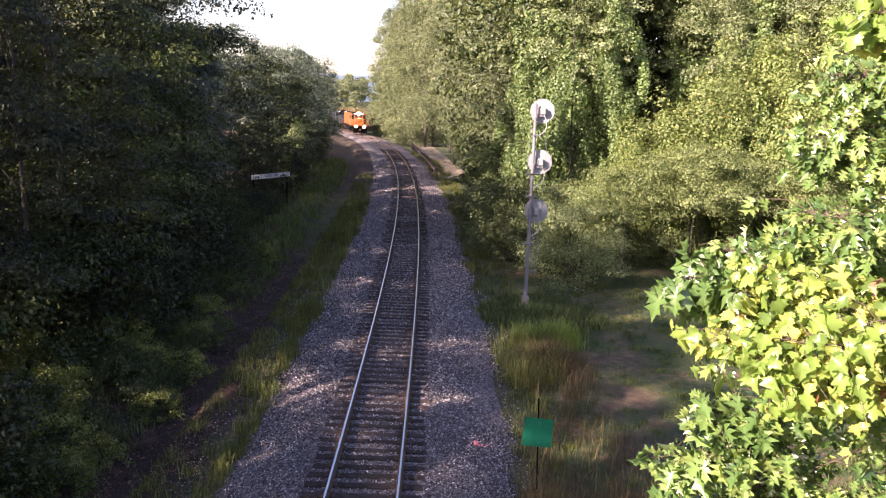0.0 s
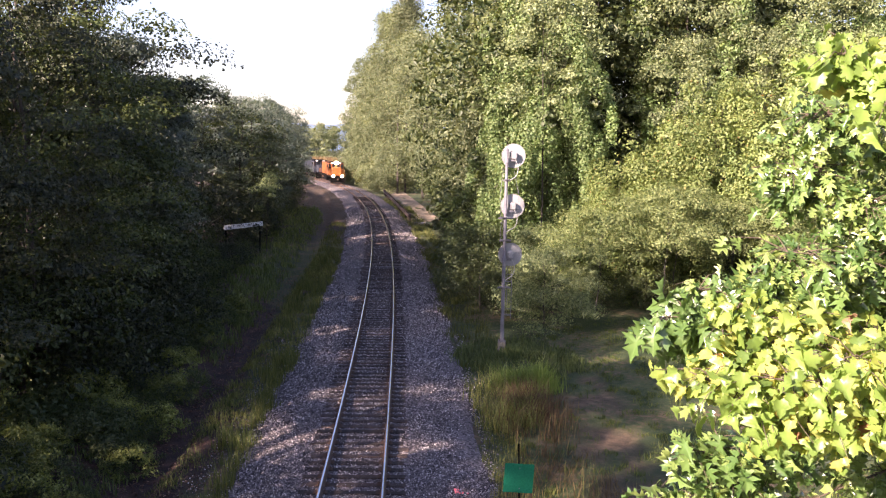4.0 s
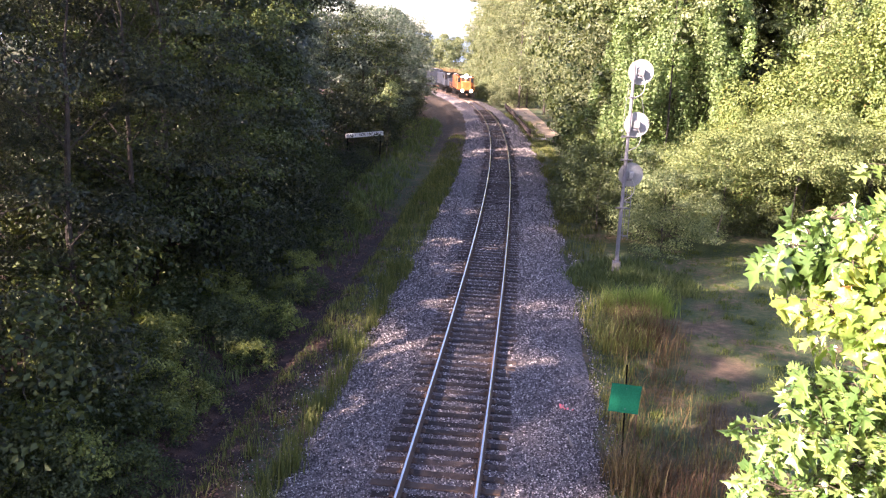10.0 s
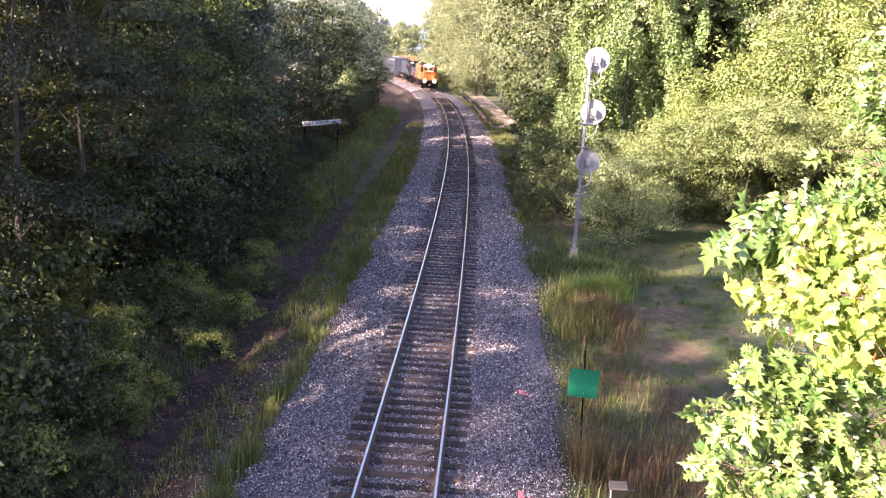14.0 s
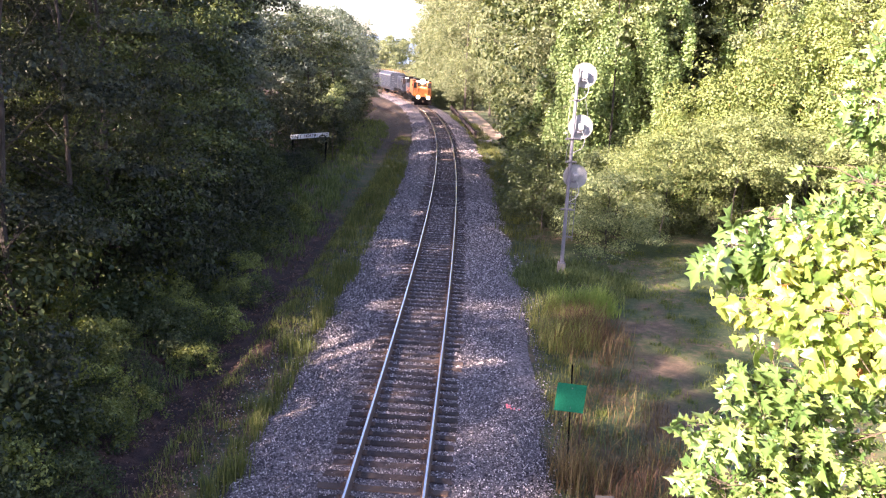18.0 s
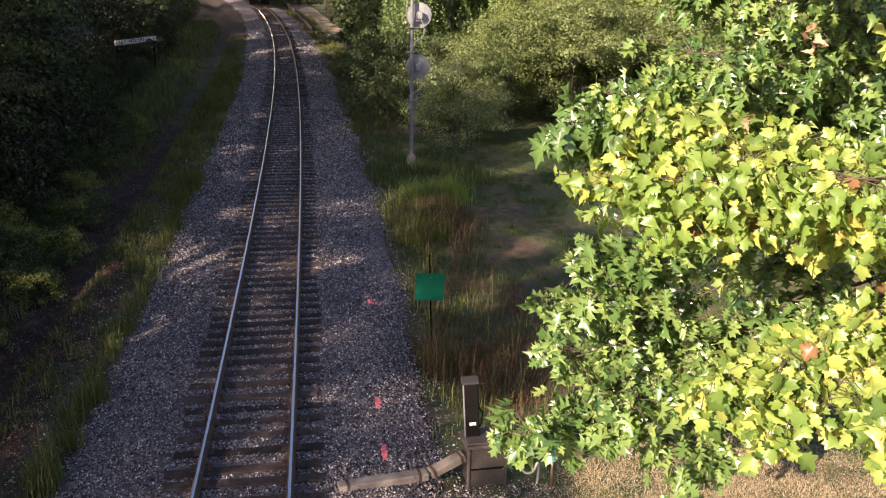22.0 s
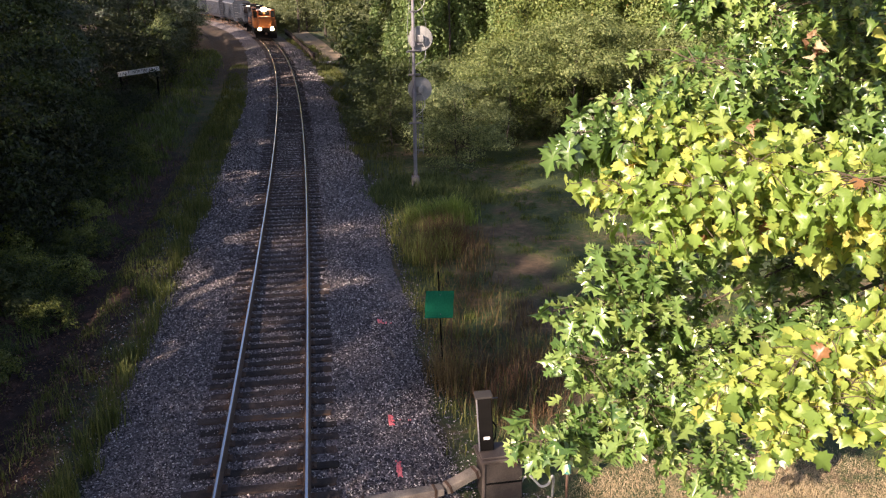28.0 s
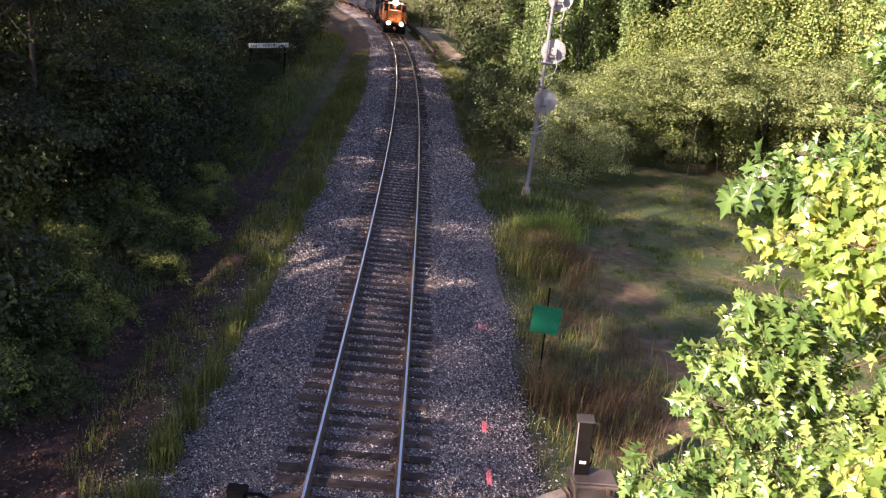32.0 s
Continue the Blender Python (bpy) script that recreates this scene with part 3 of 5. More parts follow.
def build_ballast():
    """The raised bed of crushed stone, and loose stones lying on it."""
    verts, faces, prof = [], [], [(-3.5, -0.62), (-3.0, -0.42), (-2.3, -0.27), (-1.75, -0.215), (-1.38, -0.215), (-1.25, -0.212), (0, -0.206), (1.25, -0.212), (1.38, -0.215), (1.75, -0.215), (2.5, -0.27), (3.2, -0.44), (3.8, -0.64)]
    ys = [-40 + 3 * k for k in range(14)] + [2 + 0.8 * k for k in range(120)] + [98 + 3 * k for k in range(40)]
    for y in ys:
        m = line_pose(y)
        for d, z in prof:
            wob = 0.25 * noise.noise((d * 2, y * 0.25, 3)) if abs(d) > 2.6 else 0
            verts.append(m @ Vector((d + wob * (1 if d > 0 else -1), 0, z)))
    w = len(prof)
    faces = [(j * w + i, j * w + i + 1, (j + 1) * w + i + 1, (j + 1) * w + i) for j in range(len(ys) - 1) for i in range(w - 1)]
    bed = new("ballast", raw_mesh("ballast", [tuple(v) for v in verts], faces, BED, smoothed=True))
    tagged(bed, "raised bed of crushed grey stone under the track", "ballast", kind="structure")
    rng = np.random.default_rng(5)
    n = 205000
    y = np.concatenate([9.5 + 42 * rng.uniform(0, 1, 180000) ** 1.9, rng.uniform(44, 112, 25000)])
    d = rng.uniform(-3.5, 3.8, n)
    on_tie = (np.abs(((y + 100) % 0.5) - 0.25) < 0.11) & (rng.uniform(0, 1, n) > 0.26) & (np.abs(d) < 1.3)
    y, d = y[~on_tie], d[~on_tie]
    z = np.interp(d, [p[0] for p in prof], [p[1] for p in prof])
    # strays past the edges of the bed
    k = 8000
    ys = 9.5 + 30 * rng.uniform(0, 1, k) ** 1.6
    ds = np.where(rng.uniform(0, 1, k) < 0.4, 3.5 + rng.exponential(0.2, k), np.where(rng.uniform(0, 1, k) < 0.55, -3.2 - rng.exponential(0.15, k), rng.normal(-3.95, 0.2, k)))
    # and a spread of gravel round the equipment box
    q = 3200
    a, r = rng.uniform(0, math.tau, q), rng.uniform(0, 1, q) ** 0.6
    ys = np.concatenate([ys, 11.95 + 0.95 * r * np.sin(a)])
    ds = np.concatenate([ds, 4.3 + 1.25 * r * np.cos(a)])
    zs = np.array([ground_z(line_x(v) + w, v) - line_z(v) for v, w in zip(ys, ds)])
    y, d, z = np.concatenate([y, ys]), np.concatenate([d, ds]), np.concatenate([z, zs])
    n = len(y)
    x = d + np.array([line_x(v) for v in y])
    z = z + np.array([line_z(v) for v in y]) + rng.uniform(-0.004, 0.018, n)
    s = rng.uniform(0.015, 0.034, n) * np.clip(0.42 + y / 45, 0.7, 1.9)
    octa = np.array([(1, 0, -0.25), (-1, 0, -0.25), (0, 1, -0.25), (0, -1, -0.25), (0, 0, 0.8)])
    a, b, c = frames_of(rng, n, 0.2)
    shape = octa[None] * rng.uniform(0.6, 1.3, (n, 5, 1)) * s[:, None, None]
    v = shape[:, :, :1] * a[:, None] + shape[:, :, 1:2] * b[:, None] + shape[:, :, 2:] * c[:, None] + np.stack([x, y, z], 1)[:, None]
    tri = np.array([(0, 2, 4), (2, 1, 4), (1, 3, 4), (3, 0, 4)])
    f = (np.arange(n)[:, None, None] * 5 + tri[None]).reshape(-1, 3)
    st = new("ballast_stones", raw_mesh("ballast_stones", v.reshape(-1, 3), f, STONE))
    tagged(st, "loose crushed grey stones spread over the track bed", "stones", kind="stuff")


def build_rails():
    prof = [(-0.034, -0.003), (-0.021, 0.0), (0.026, 0.0), (0.036, -0.005), (0.036, -0.034), (0.009, -0.048), (0.009, -0.135), (0.07, -0.155), (0.07, -0.168), (-0.07, -0.168), (-0.07, -0.155), (-0.009, -0.135), (-0.009, -0.048), (-0.036, -0.034), (-0.036, -0.007)]
    ys = [-40 + 1.0 * k for k in range(271)]
    track = thing("railway_track", "single railway track of steel rails on weathered wooden ties", "railway track", kind="structure")
    for side in (-1, 1):
        verts = []
        for y in ys:
            m = line_pose(y, side * 0.7525)
            verts += [tuple(m @ Vector((px, 0, pz))) for px, pz in prof[1:]]
        w = len(prof) - 1
        faces = [(j * w + i, j * w + (i + 1) % w, (j + 1) * w + (i + 1) % w, (j + 1) * w + i) for j in range(len(ys) - 1) for i in range(w)]
        me = raw_mesh("rail", verts, faces, RAIL_SIDE)
        me.materials.append(RAIL_TOP)
        for k, p in enumerate(me.polygons):
            if k % w == 0:
                p.material_index = 1
        part_from("rail", me, track, "steel rail with a polished head and rusty sides")
    return track


TRACK = build_rails()
build_ground()
build_ballast()


# ---------------------------------------------------------------- woods beside the line
def draped(rng, curtains, leaf, dense):
    """Leaves on strings of overlapping lumps that hang down: the outer skin of a creeper."""
    pts, out = [], []
    for x, y, top, low, wide in curtains:
        z = top
        while z > low:
            r = wide * rng.uniform(0.45, 1.05) * (0.6 + 0.4 * (z - low) / max(top - low, 0.1))
            n = int(dense * r * r) + 30
            d = rng.normal(size=(n, 3))
            d /= np.linalg.norm(d, axis=1)[:, None]
            hang = rng.uniform(0, 1, n) ** 3 * 0.9 * (d[:, 2] < 0.2)
            p = d * (r * rng.uniform(0.7, 1.12, n))[:, None] * np.array([1, 1, 1.3])
            p[:, 2] -= hang
            pts.append(p + np.array([x, y, z]))
            out.append(d + np.array([0, 0, 0.25]))
            x, y, z = x + rng.normal() * 0.32, y + rng.normal() * 0.32, z - r * rng.uniform(0.75, 1.3)
    return leaf_cloud(rng, np.concatenate(pts), leaf, 0.15, 0.8, np.concatenate(out))


def vine_tree_kind(seed, height):
    """A tree hung with curtains of creeper."""
    kind = TreeKind(seed, height, 3.3, height * 0.58, 56, 150, 0.17, LEAF_SAGE, "round", 1.05, 0.09, 12, flat=0.55)
    rng = np.random.default_rng(seed + 500)
    curtains = []
    for k in range(9):
        ang, rad = k * math.tau / 9 + rng.uniform(-0.3, 0.3), rng.uniform(1.6, 3.3)
        curtains.append((math.cos(ang) * rad, math.sin(ang) * rad, rng.uniform(0.5, 1.02) * height, rng.uniform(0.0, 0.3) * height, rng.uniform(0.32, 0.78)))
    kind.vine = raw_mesh("vine", *draped(rng, curtains, 0.15, 800), LEAF_VINE)
    return kind


def creeper_mound_kind(seed, height, radius):
    """A bank of yellow-green creeper heaped over small trees."""
    kind = TreeKind(seed, height, radius, 0.3, 40, 70, 0.2, LEAF_CREEPER, "round", 1.0, 0.07, 10, flat=0.7)
    rng = np.random.default_rng(seed + 700)
    curtains = []
    for k in range(13):
        ang, rad = k * 2.4, radius * math.sqrt((k + 0.5) / 13)
        top = height * (1.0 - 0.55 * (rad / radius) ** 2) * rng.uniform(0.8, 1.05)
        curtains.append((math.cos(ang) * rad, math.sin(ang) * rad, top, top * rng.uniform(0.0, 0.4), rng.uniform(0.5, 1.3)))
    kind.vine = raw_mesh("vine", *draped(rng, curtains, 0.13, 780), LEAF_CREEPER)
    return kind


def build_woods():
    rng = np.random.default_rng(11)
    left = [TreeKind(s, h, r, lo, 66, 150, 0.2, m, "round", 1.2, 0.17) for s, h, r, lo, m in ((1, 13.0, 3.9, 1.2, LEAF_HAZED), (2, 14.0, 3.5, 1.6, LEAF_HAZED), (3, 12.0, 4.2, 0.8, LEAF_EDGE), (4, 13.5, 3.8, 2.2, LEAF_HAZED))]
    # Mostly out of view: crowns thinned or lifted to shape the sun flecks.
    open_crown = [TreeKind(s, 13.0, 3.9, 1.5, 52, 230, 0.15, LEAF_WOOD_SHADE, "round", 1.15, 0.17) for s in (8, 9)]
    sparse = [TreeKind(s, 13.0, 3.9, 2.0, 46, 300, 0.125, LEAF_WOOD_SHADE, "round", 1.05, 0.15, flat=0.32) for s in (10, 12)]
    raised = [TreeKind(s, h, 4.0, lo, 46, 270, 0.13, LEAF_WOOD_SHADE, "round", 1.1, 0.16, flat=0.34) for s, h, lo in ((13, 12.4, 3.0), (14, 13.0, 5.6), (15, 13.2, 8.2))]
    near = [TreeKind(s, h, 4.0, 2.2, 74, 270, 0.125, m, "round", 1.1, 0.12, 22, flat=0.32) for s, h, m in ((5, 13.5, LEAF_WOOD_SHADE), (6, 12.5, LEAF_WOOD_SHADE), (7, 14.0, LEAF_EDGE))]
    bush = [TreeKind(s, 2.8, 1.9, 0.1, 36, 64, 0.125, m, "round", 0.66, 0.03, 8, flat=0.6) for s, m in ((21, LEAF_WOOD_SHADE), (22, LEAF_EDGE), (23, LEAF_WOOD_SHADE))]
    for row, (d, step) in enumerate(((-11.6, 4.4), (-15.5, 5.2), (-20.5, 6.0), (-27, 9.0))):
        y = (2.8, 1.0, -6.0, 34.0)[row]
        while y < (148, 136, 95, 90)[row]:
            yy = y + rng.uniform(-1, 1)
            x = line_x(yy) + d + rng.uniform(-0.9, 0.9) - (3.2 if 44 < yy < 66 else 0) + (0.5 if row == 0 and yy > 70 else 1.1 if row == 0 and 21 < yy < 27 else -0.9 if row == 0 and 29 < yy < 44 else 0)
            # Some unseen trees are scaled up to throw shade on the shrubs' foot.
            size = (1.5 if row == 1 and 10.5 < yy < 15.5 else 1.65 if row == 2 and 5 < yy < 11 else 0.84 if row == 0 and 15 < yy < 24 else 1.0) * rng.uniform(0.96, 1.05) if -7 < yy < 27 and row < 3 else rng.uniform(0.92, 1.06) if yy < 50 else rng.uniform(0.84, 0.95) if yy < 66 else rng.uniform(0.84, 0.96) if yy < 112 else rng.uniform(0.74, 0.84)
            # Trees kept clear of the camera's sight line to the station board.
            if 26 < yy < 64:
                x = min(x, 1.4 - 14.8 * yy / 63 - 4.4 * size)
            # Gaps left here to let sun streaks cross the track.
            if row < 2 and (61.3 - 3.5 * row < yy < 64.6 - 3.5 * row or 66.8 - 3.5 * row < yy < 68.2 - 3.5 * row):
                y += step
                continue
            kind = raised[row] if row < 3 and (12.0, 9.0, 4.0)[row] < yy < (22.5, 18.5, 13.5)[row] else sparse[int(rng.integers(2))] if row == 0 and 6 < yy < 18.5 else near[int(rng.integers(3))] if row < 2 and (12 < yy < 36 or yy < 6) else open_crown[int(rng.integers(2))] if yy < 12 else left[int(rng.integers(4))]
            kind.plant("tree", x, yy, rng.uniform(0, 360), size, "leafy deciduous tree, crown toned for the wood's shade and haze", "tree", "trees along the track")
            y += step * (1 if yy < 70 else 1.7)
    # Fitted to the camera's skyline; the last is an unseen tree added for shade.
    for x, y, k, s in ((-14.3, 43.0, 0, 1.5), (-14.8, 36.5, 2, 1.4), (-18.5, 46.0, 1, 1.45), (-13.4, 2.0, 1, 1.0)):
        near[k].plant("tree", x, y, rng.uniform(0, 360), s, "dark tree placed for the skyline and the shade", "tree", "trees along the track")
    y = 12.0
    while y < 150:
        open_view = 38 < y < 66
        if 17 < y < 26.5:
            y += 2.3
            continue
        x = line_x(y) - (10.0 if open_view else 10.9 if y > 66 else 8.3 if y > 27 or y < 18 else 9.6) + rng.uniform(-0.9, 0.6)
        size = rng.uniform(0.3, 0.5) if open_view else rng.uniform(0.5, 1.0) if y > 66 else rng.uniform(0.5, 0.95) if 27 < y < 39 else rng.uniform(0.6, 1.5)
        bush[int(rng.integers(3))].plant("bush", x, y, rng.uniform(0, 360), size, "dark green bush at the edge of the wood" if size < 1.1 else "tall dark green bush under the trees", "bush", "bushes along the wood")
        y += 2.3
    y = 11.0
    while y < 120:
        bush[int(rng.integers(3))].plant("bush", line_x(y) - 12.3 + rng.uniform(-0.9, 0.9), y, rng.uniform(0, 360), rng.uniform(1.2, 1.8), "tall dark green bush under the trees", "bush", "bushes along the wood")
        y += 3.2 if not 10 < y < 13 and not 31 < y < 34 else 8.0 if y < 20 else 34.0
    for x, y, s in ((-10.9, 27.2, 1.5), (-11.8, 24.6, 1.5), (-12.6, 22.3, 1.4)):
        bush[1].plant("bush", x, y, rng.uniform(0, 360), s, "tall dark green bush under the trees", "bush", "bushes along the wood")
    # Added out of view to keep a sun fleck off the ballast shoulder.
    near[0].plant("tree", -12.4, 20.4, 15, 0.52, "young tree added out of view to block a sun fleck", "tree", "trees along the track")
    # Bushes added to stop low sun lighting the ground inside the wood.
    for x, y, s in ((-12.9, 14.0, 1.0), (-13.4, 17.2, 1.15), (-13.0, 20.3, 1.0), (-15.6, 16.0, 1.25), (-16.0, 20.5, 1.3), (-15.0, 12.2, 1.2), (-18.5, 18.0, 1.4), (-19.0, 13.5, 1.4)):
        bush[int(y) % 3].plant("bush", x, y, 40.0 * y, s, "tall dark green bush under the trees", "bush", "bushes along the wood")
    # low understorey, kept under the camera's line to the station board, taller deeper in
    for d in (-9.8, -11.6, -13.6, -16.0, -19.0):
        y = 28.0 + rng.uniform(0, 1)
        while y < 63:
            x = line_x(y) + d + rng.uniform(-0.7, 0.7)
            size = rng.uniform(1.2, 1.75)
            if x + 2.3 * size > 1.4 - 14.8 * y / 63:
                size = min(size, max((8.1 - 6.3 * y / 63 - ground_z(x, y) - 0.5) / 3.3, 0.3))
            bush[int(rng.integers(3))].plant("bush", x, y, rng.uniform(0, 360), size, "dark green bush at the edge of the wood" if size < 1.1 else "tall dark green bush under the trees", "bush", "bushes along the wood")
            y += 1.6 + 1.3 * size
    for d, y, s in ((-9.6, 156, 0.62), (-12.5, 163, 0.75)):
        left[2].plant("tree", line_x(y) + d, y, 50.0 * y, s, "small leafy tree in the sun beside the bend", "tree", "trees along the track")
    bush[0].plant("bush", -6.7, 28.6, 30, 0.3, "low rounded bush beside the ditch", "bush", "bushes along the wood")
    sapling = TreeKind(49, 5.9, 0.95, 3.0, 16, 130, 0.13, LEAF_SAGE, "round", 0.5, 0.04, 9)
    sapling.plant("sapling", -10.4, 68.2, 20, 1.0, "slender pale green sapling behind the station board", "tree")
    bush[1].plant("bush", -13.5, 61.6, 80, 0.72, "dark green bush growing before the station board", "bush", "bushes along the wood")
    weed = [TreeKind(s, 1.0, 1.15, 0.03, 44, 40, 0.075, m, "cone", 0.24, 0.01, 8, flat=0.7) for s, m in ((24, LEAF_WEED_LIT), (25, LEAF_EDGE), (26, LEAF_SHADED))]
    for k in range(96):
        y = 13.5 + 16.5 * rng.uniform(0, 1)
        x = line_x(y) - 6.2 - 4.0 * rng.uniform(0, 1) ** 1.2
        weed[k % 3].plant("weed_clump", x, y, rng.uniform(0, 360), rng.uniform(0.35, 0.95), "clump of leafy green weeds in the undergrowth", "weeds", "weed clumps under the wood")

    own = np.random.default_rng(27)
    for k in range(110):
        y = 14.0 + 30.0 * own.uniform(0, 1) ** 1.3
        x = line_x(y) - 7.0 - 3.6 * own.uniform(0, 1)
        weed[k % 3].plant("weed_clump", x, y, own.uniform(0, 360), own.uniform(0.5, 1.2), "clump of leafy green weeds below the trees", "weeds", "weed clumps under the wood")

    # the other side: shrubs beside the lawn, then creeper-hung trees, then tall wood
    mid = [TreeKind(s, 19.0, 4.6, 0.8, 120, 220, 0.2, LEAF_MID, "round", 1.4, 0.22, flat=0.7) for s in (31, 32)]
    tall = [TreeKind(s, 25.0, 6.8, 4.0, 130, 190, 0.23, LEAF_MID, "round", 1.5, 0.2, flat=0.75) for s in (41, 42)]
    pale = [TreeKind(s, 19.0, 3.2, 11.5, 60, 170, 0.17, LEAF_SAGE, "round", 1.1, 0.12, 12, flat=0.55) for s in (57, 58)]
    full = [TreeKind(s, 26.0, 6.4, 1.0, 190, 210, 0.28, LEAF_MID, "cone" if s == 46 else "round", 1.7, 0.2, flat=0.75) for s in (45, 46)]
    full.append(TreeKind(59, 33.0, 5.2, 1.0, 200, 200, 0.28, LEAF_MID, "column", 1.7, 0.22, flat=0.75))
    lit = [TreeKind(s, 4.4, 2.3, 0.1, 46, 110, 0.2, LEAF_MID, "round", 0.85, 0.05, 14, flat=0.7) for s in (47, 48)]
    # Dark crowns supply the shade seen between the vine-hung trees.
    back = [TreeKind(s, 22.0, 5.2, 0.6, 95, 80, 0.36, LEAF_SHADED, "round", 1.6, 0.08, 10, flat=0.6) for s in (43, 44)]
    vine = [vine_tree_kind(33, 16.0), vine_tree_kind(34, 18.5)]
    shrub = [TreeKind(s, h, r, lo, 66, 230, 0.1, m, "round", 0.8, 0.04, 16, flat=0.45) for s, h, r, lo, m in ((35, 5.6, 2.9, 3.5, LEAF_DRY), (36, 4.4, 2.6, 0.1, LEAF_SAGE), (37, 6.1, 2.7, 3.6, LEAF_DRY))]
    # Same bush shape as lit, in the leaf colour darkened for shade.
    under = [TreeKind(s, 4.4, 2.3, 0.1, 46, 130, 0.15, LEAF_SHADED, "round", 0.85, 0.05, 14, flat=0.7) for s in (38, 39)]
    for x, y, k in ((8.3, 58, 0), (8.8, 51.5, 1), (9.7, 55.5, 0), (18.6, 56, 1), (22.5, 53, 0), (27.0, 55, 1), (32.0, 57, 0)):
        t = vine[k].plant("vine_covered_tree", x, y, rng.uniform(0, 360), rng.uniform(0.95, 1.15), "tall tree overgrown with bright green hanging vines", "tree", "vine-covered trees")
        part_from("vine", vine[k].vine, t, "curtain of bright green creeper")
    for x, y, k, s in ((17.0, 53.5, 0, 0.8), (19.4, 56.0, 1, 0.82), (24.5, 54.5, 0, 0.85)):
        pale[k].plant("tree", x, y, 66.0 * x, s, "tall pale-leaved tree behind the creeper banks", "tree", "trees behind the lawn")
    mound = [creeper_mound_kind(51, 9.5, 3.6), creeper_mound_kind(52, 12.5, 3.9)]
    for x, y, k, s in ((12.6, 48.5, 0, 0.8), (15.4, 49, 0, 1.05), (18.4, 49.5, 1, 1.0), (22.0, 49, 1, 1.12), (26.0, 50.5, 1, 1.2)):
        t = mound[k].plant("creeper_mound", x, y, rng.uniform(0, 360), s, "bank of yellow-green creeper heaped over small trees", "creeper", "creeper banks behind the shrubs")
        part_from("vine", mound[k].vine, t, "hanging yellow-green creeper")
    for d, y in ((9.5, 62), (9.5, 70), (10.5, 79), (15, 73), (17, 90),
                 (8.4, 160), (13, 166)):
        mid[int(rng.integers(2))].plant("tree", d + line_x(y), y, rng.uniform(0, 360), rng.uniform(0.88, 1.1), "tall leafy tree in warm evening sun", "tree", "trees along the track")
    for x, y in ((15.6, 61.0), (19.5, 63.5)):
        back[0].plant("tree", x, y, 40.0 * x, 1.05, "tall leafy tree, darkened to stand in for the wood's shade", "tree", "trees behind the lawn")
    for x, y in ((13.5, 69.0), (17.5, 71.0), (22.0, 69.5), (27.0, 70.5)):
        back[1].plant("tree", x, y, 33.0 * x, 1.05, "tall leafy tree, darkened to stand in for the wood's shade", "tree", "trees behind the lawn")
    for k in range(20):
        x, y = 7.5 + 5.0 * (k % 10) + rng.uniform(-0.8, 0.8), (58.5 if k % 10 < 5 else 76) + (8.5 if k > 9 else 0) + rng.uniform(-1.2, 1.2)
        back[k % 2].plant("tree", x, y, rng.uniform(0, 360), rng.uniform(0.9, 1.15), "tall leafy tree, darkened to stand in for the wood's shade", "tree", "trees behind the lawn")
    for d, y, k, s in ((9.6, 151, 2, 1.0), (10.6, 164, 2, 1.0), (11.0, 177, 2, 1.02), (10.6, 186, 1, 0.98), (13.4, 196, 0, 1.05), (17.5, 178, 1, 1.1)):
        full[k].plant("tree", d + line_x(y), y, 70.0 * k + y, s, "very tall full-leaved tree on the bank by the bend", "tree", "trees along the track")
    for k in range(16):
        x, y = -84 + 4.6 * k + 2 * (k % 3), 262 + 7 * (k % 4)
        lit[k % 2].plant("tree", x, y, 55.0 * k, 2.0 + 0.22 * (k % 3), "small distant leafy tree beyond the bend", "tree", "trees beyond the bend")
    for d, y, s in ((4.9, 152, 0.8), (6.0, 158, 1.0), (5.6, 166, 1.0), (7.0, 172, 1.3), (6.4, 180, 1.2), (7.2, 188, 1.3), (9.0, 152, 1.5), (10.0, 163, 1.6), (5.2, 146, 0.7)):
        lit[int(y) % 2].plant("bush", d + line_x(y), y, 37.0 * y, s, "sunlit leafy bush at the bend of the line", "bush", "bushes along the track")
    for d, y in ((11.5, 92), (11.2, 106), (11.0, 120), (9.6, 134), (7.6, 147), (17, 112)):
        tall[int(rng.integers(2))].plant("tree", d + line_x(y), y, rng.uniform(0, 360), rng.uniform(0.92, 1.06), "very tall leafy tree leaning over the dirt road", "tree", "trees along the track")
    for x, y, s in ((7.6, 41.2, 0.95), (10.4, 42.4, 1.0), (13.6, 42.0, 1.1), (17.3, 43, 1.0), (20.8, 42.2, 1.12), (15.2, 45.5, 1.1), (22.3, 45.5, 1.0), (8.6, 45.5, 1.05)):
        shrub[1 if x < 8.8 else 2 * int(rng.integers(2))].plant("shrub", x, y, rng.uniform(0, 360), s, "broad olive-green shrub with twiggy branches", "shrub", "shrubs beside the lawn")
    # Dark bushes added where only the shrubs' shade lies.
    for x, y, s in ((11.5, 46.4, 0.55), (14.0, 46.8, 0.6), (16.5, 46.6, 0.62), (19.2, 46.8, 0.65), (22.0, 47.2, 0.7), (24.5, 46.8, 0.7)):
        under[int(x) % 2].plant("bush", x, y, 61.0 * x, s, "low dark bush added to darken the hollow beneath the shrubs", "bush", "bushes under the shrubs")
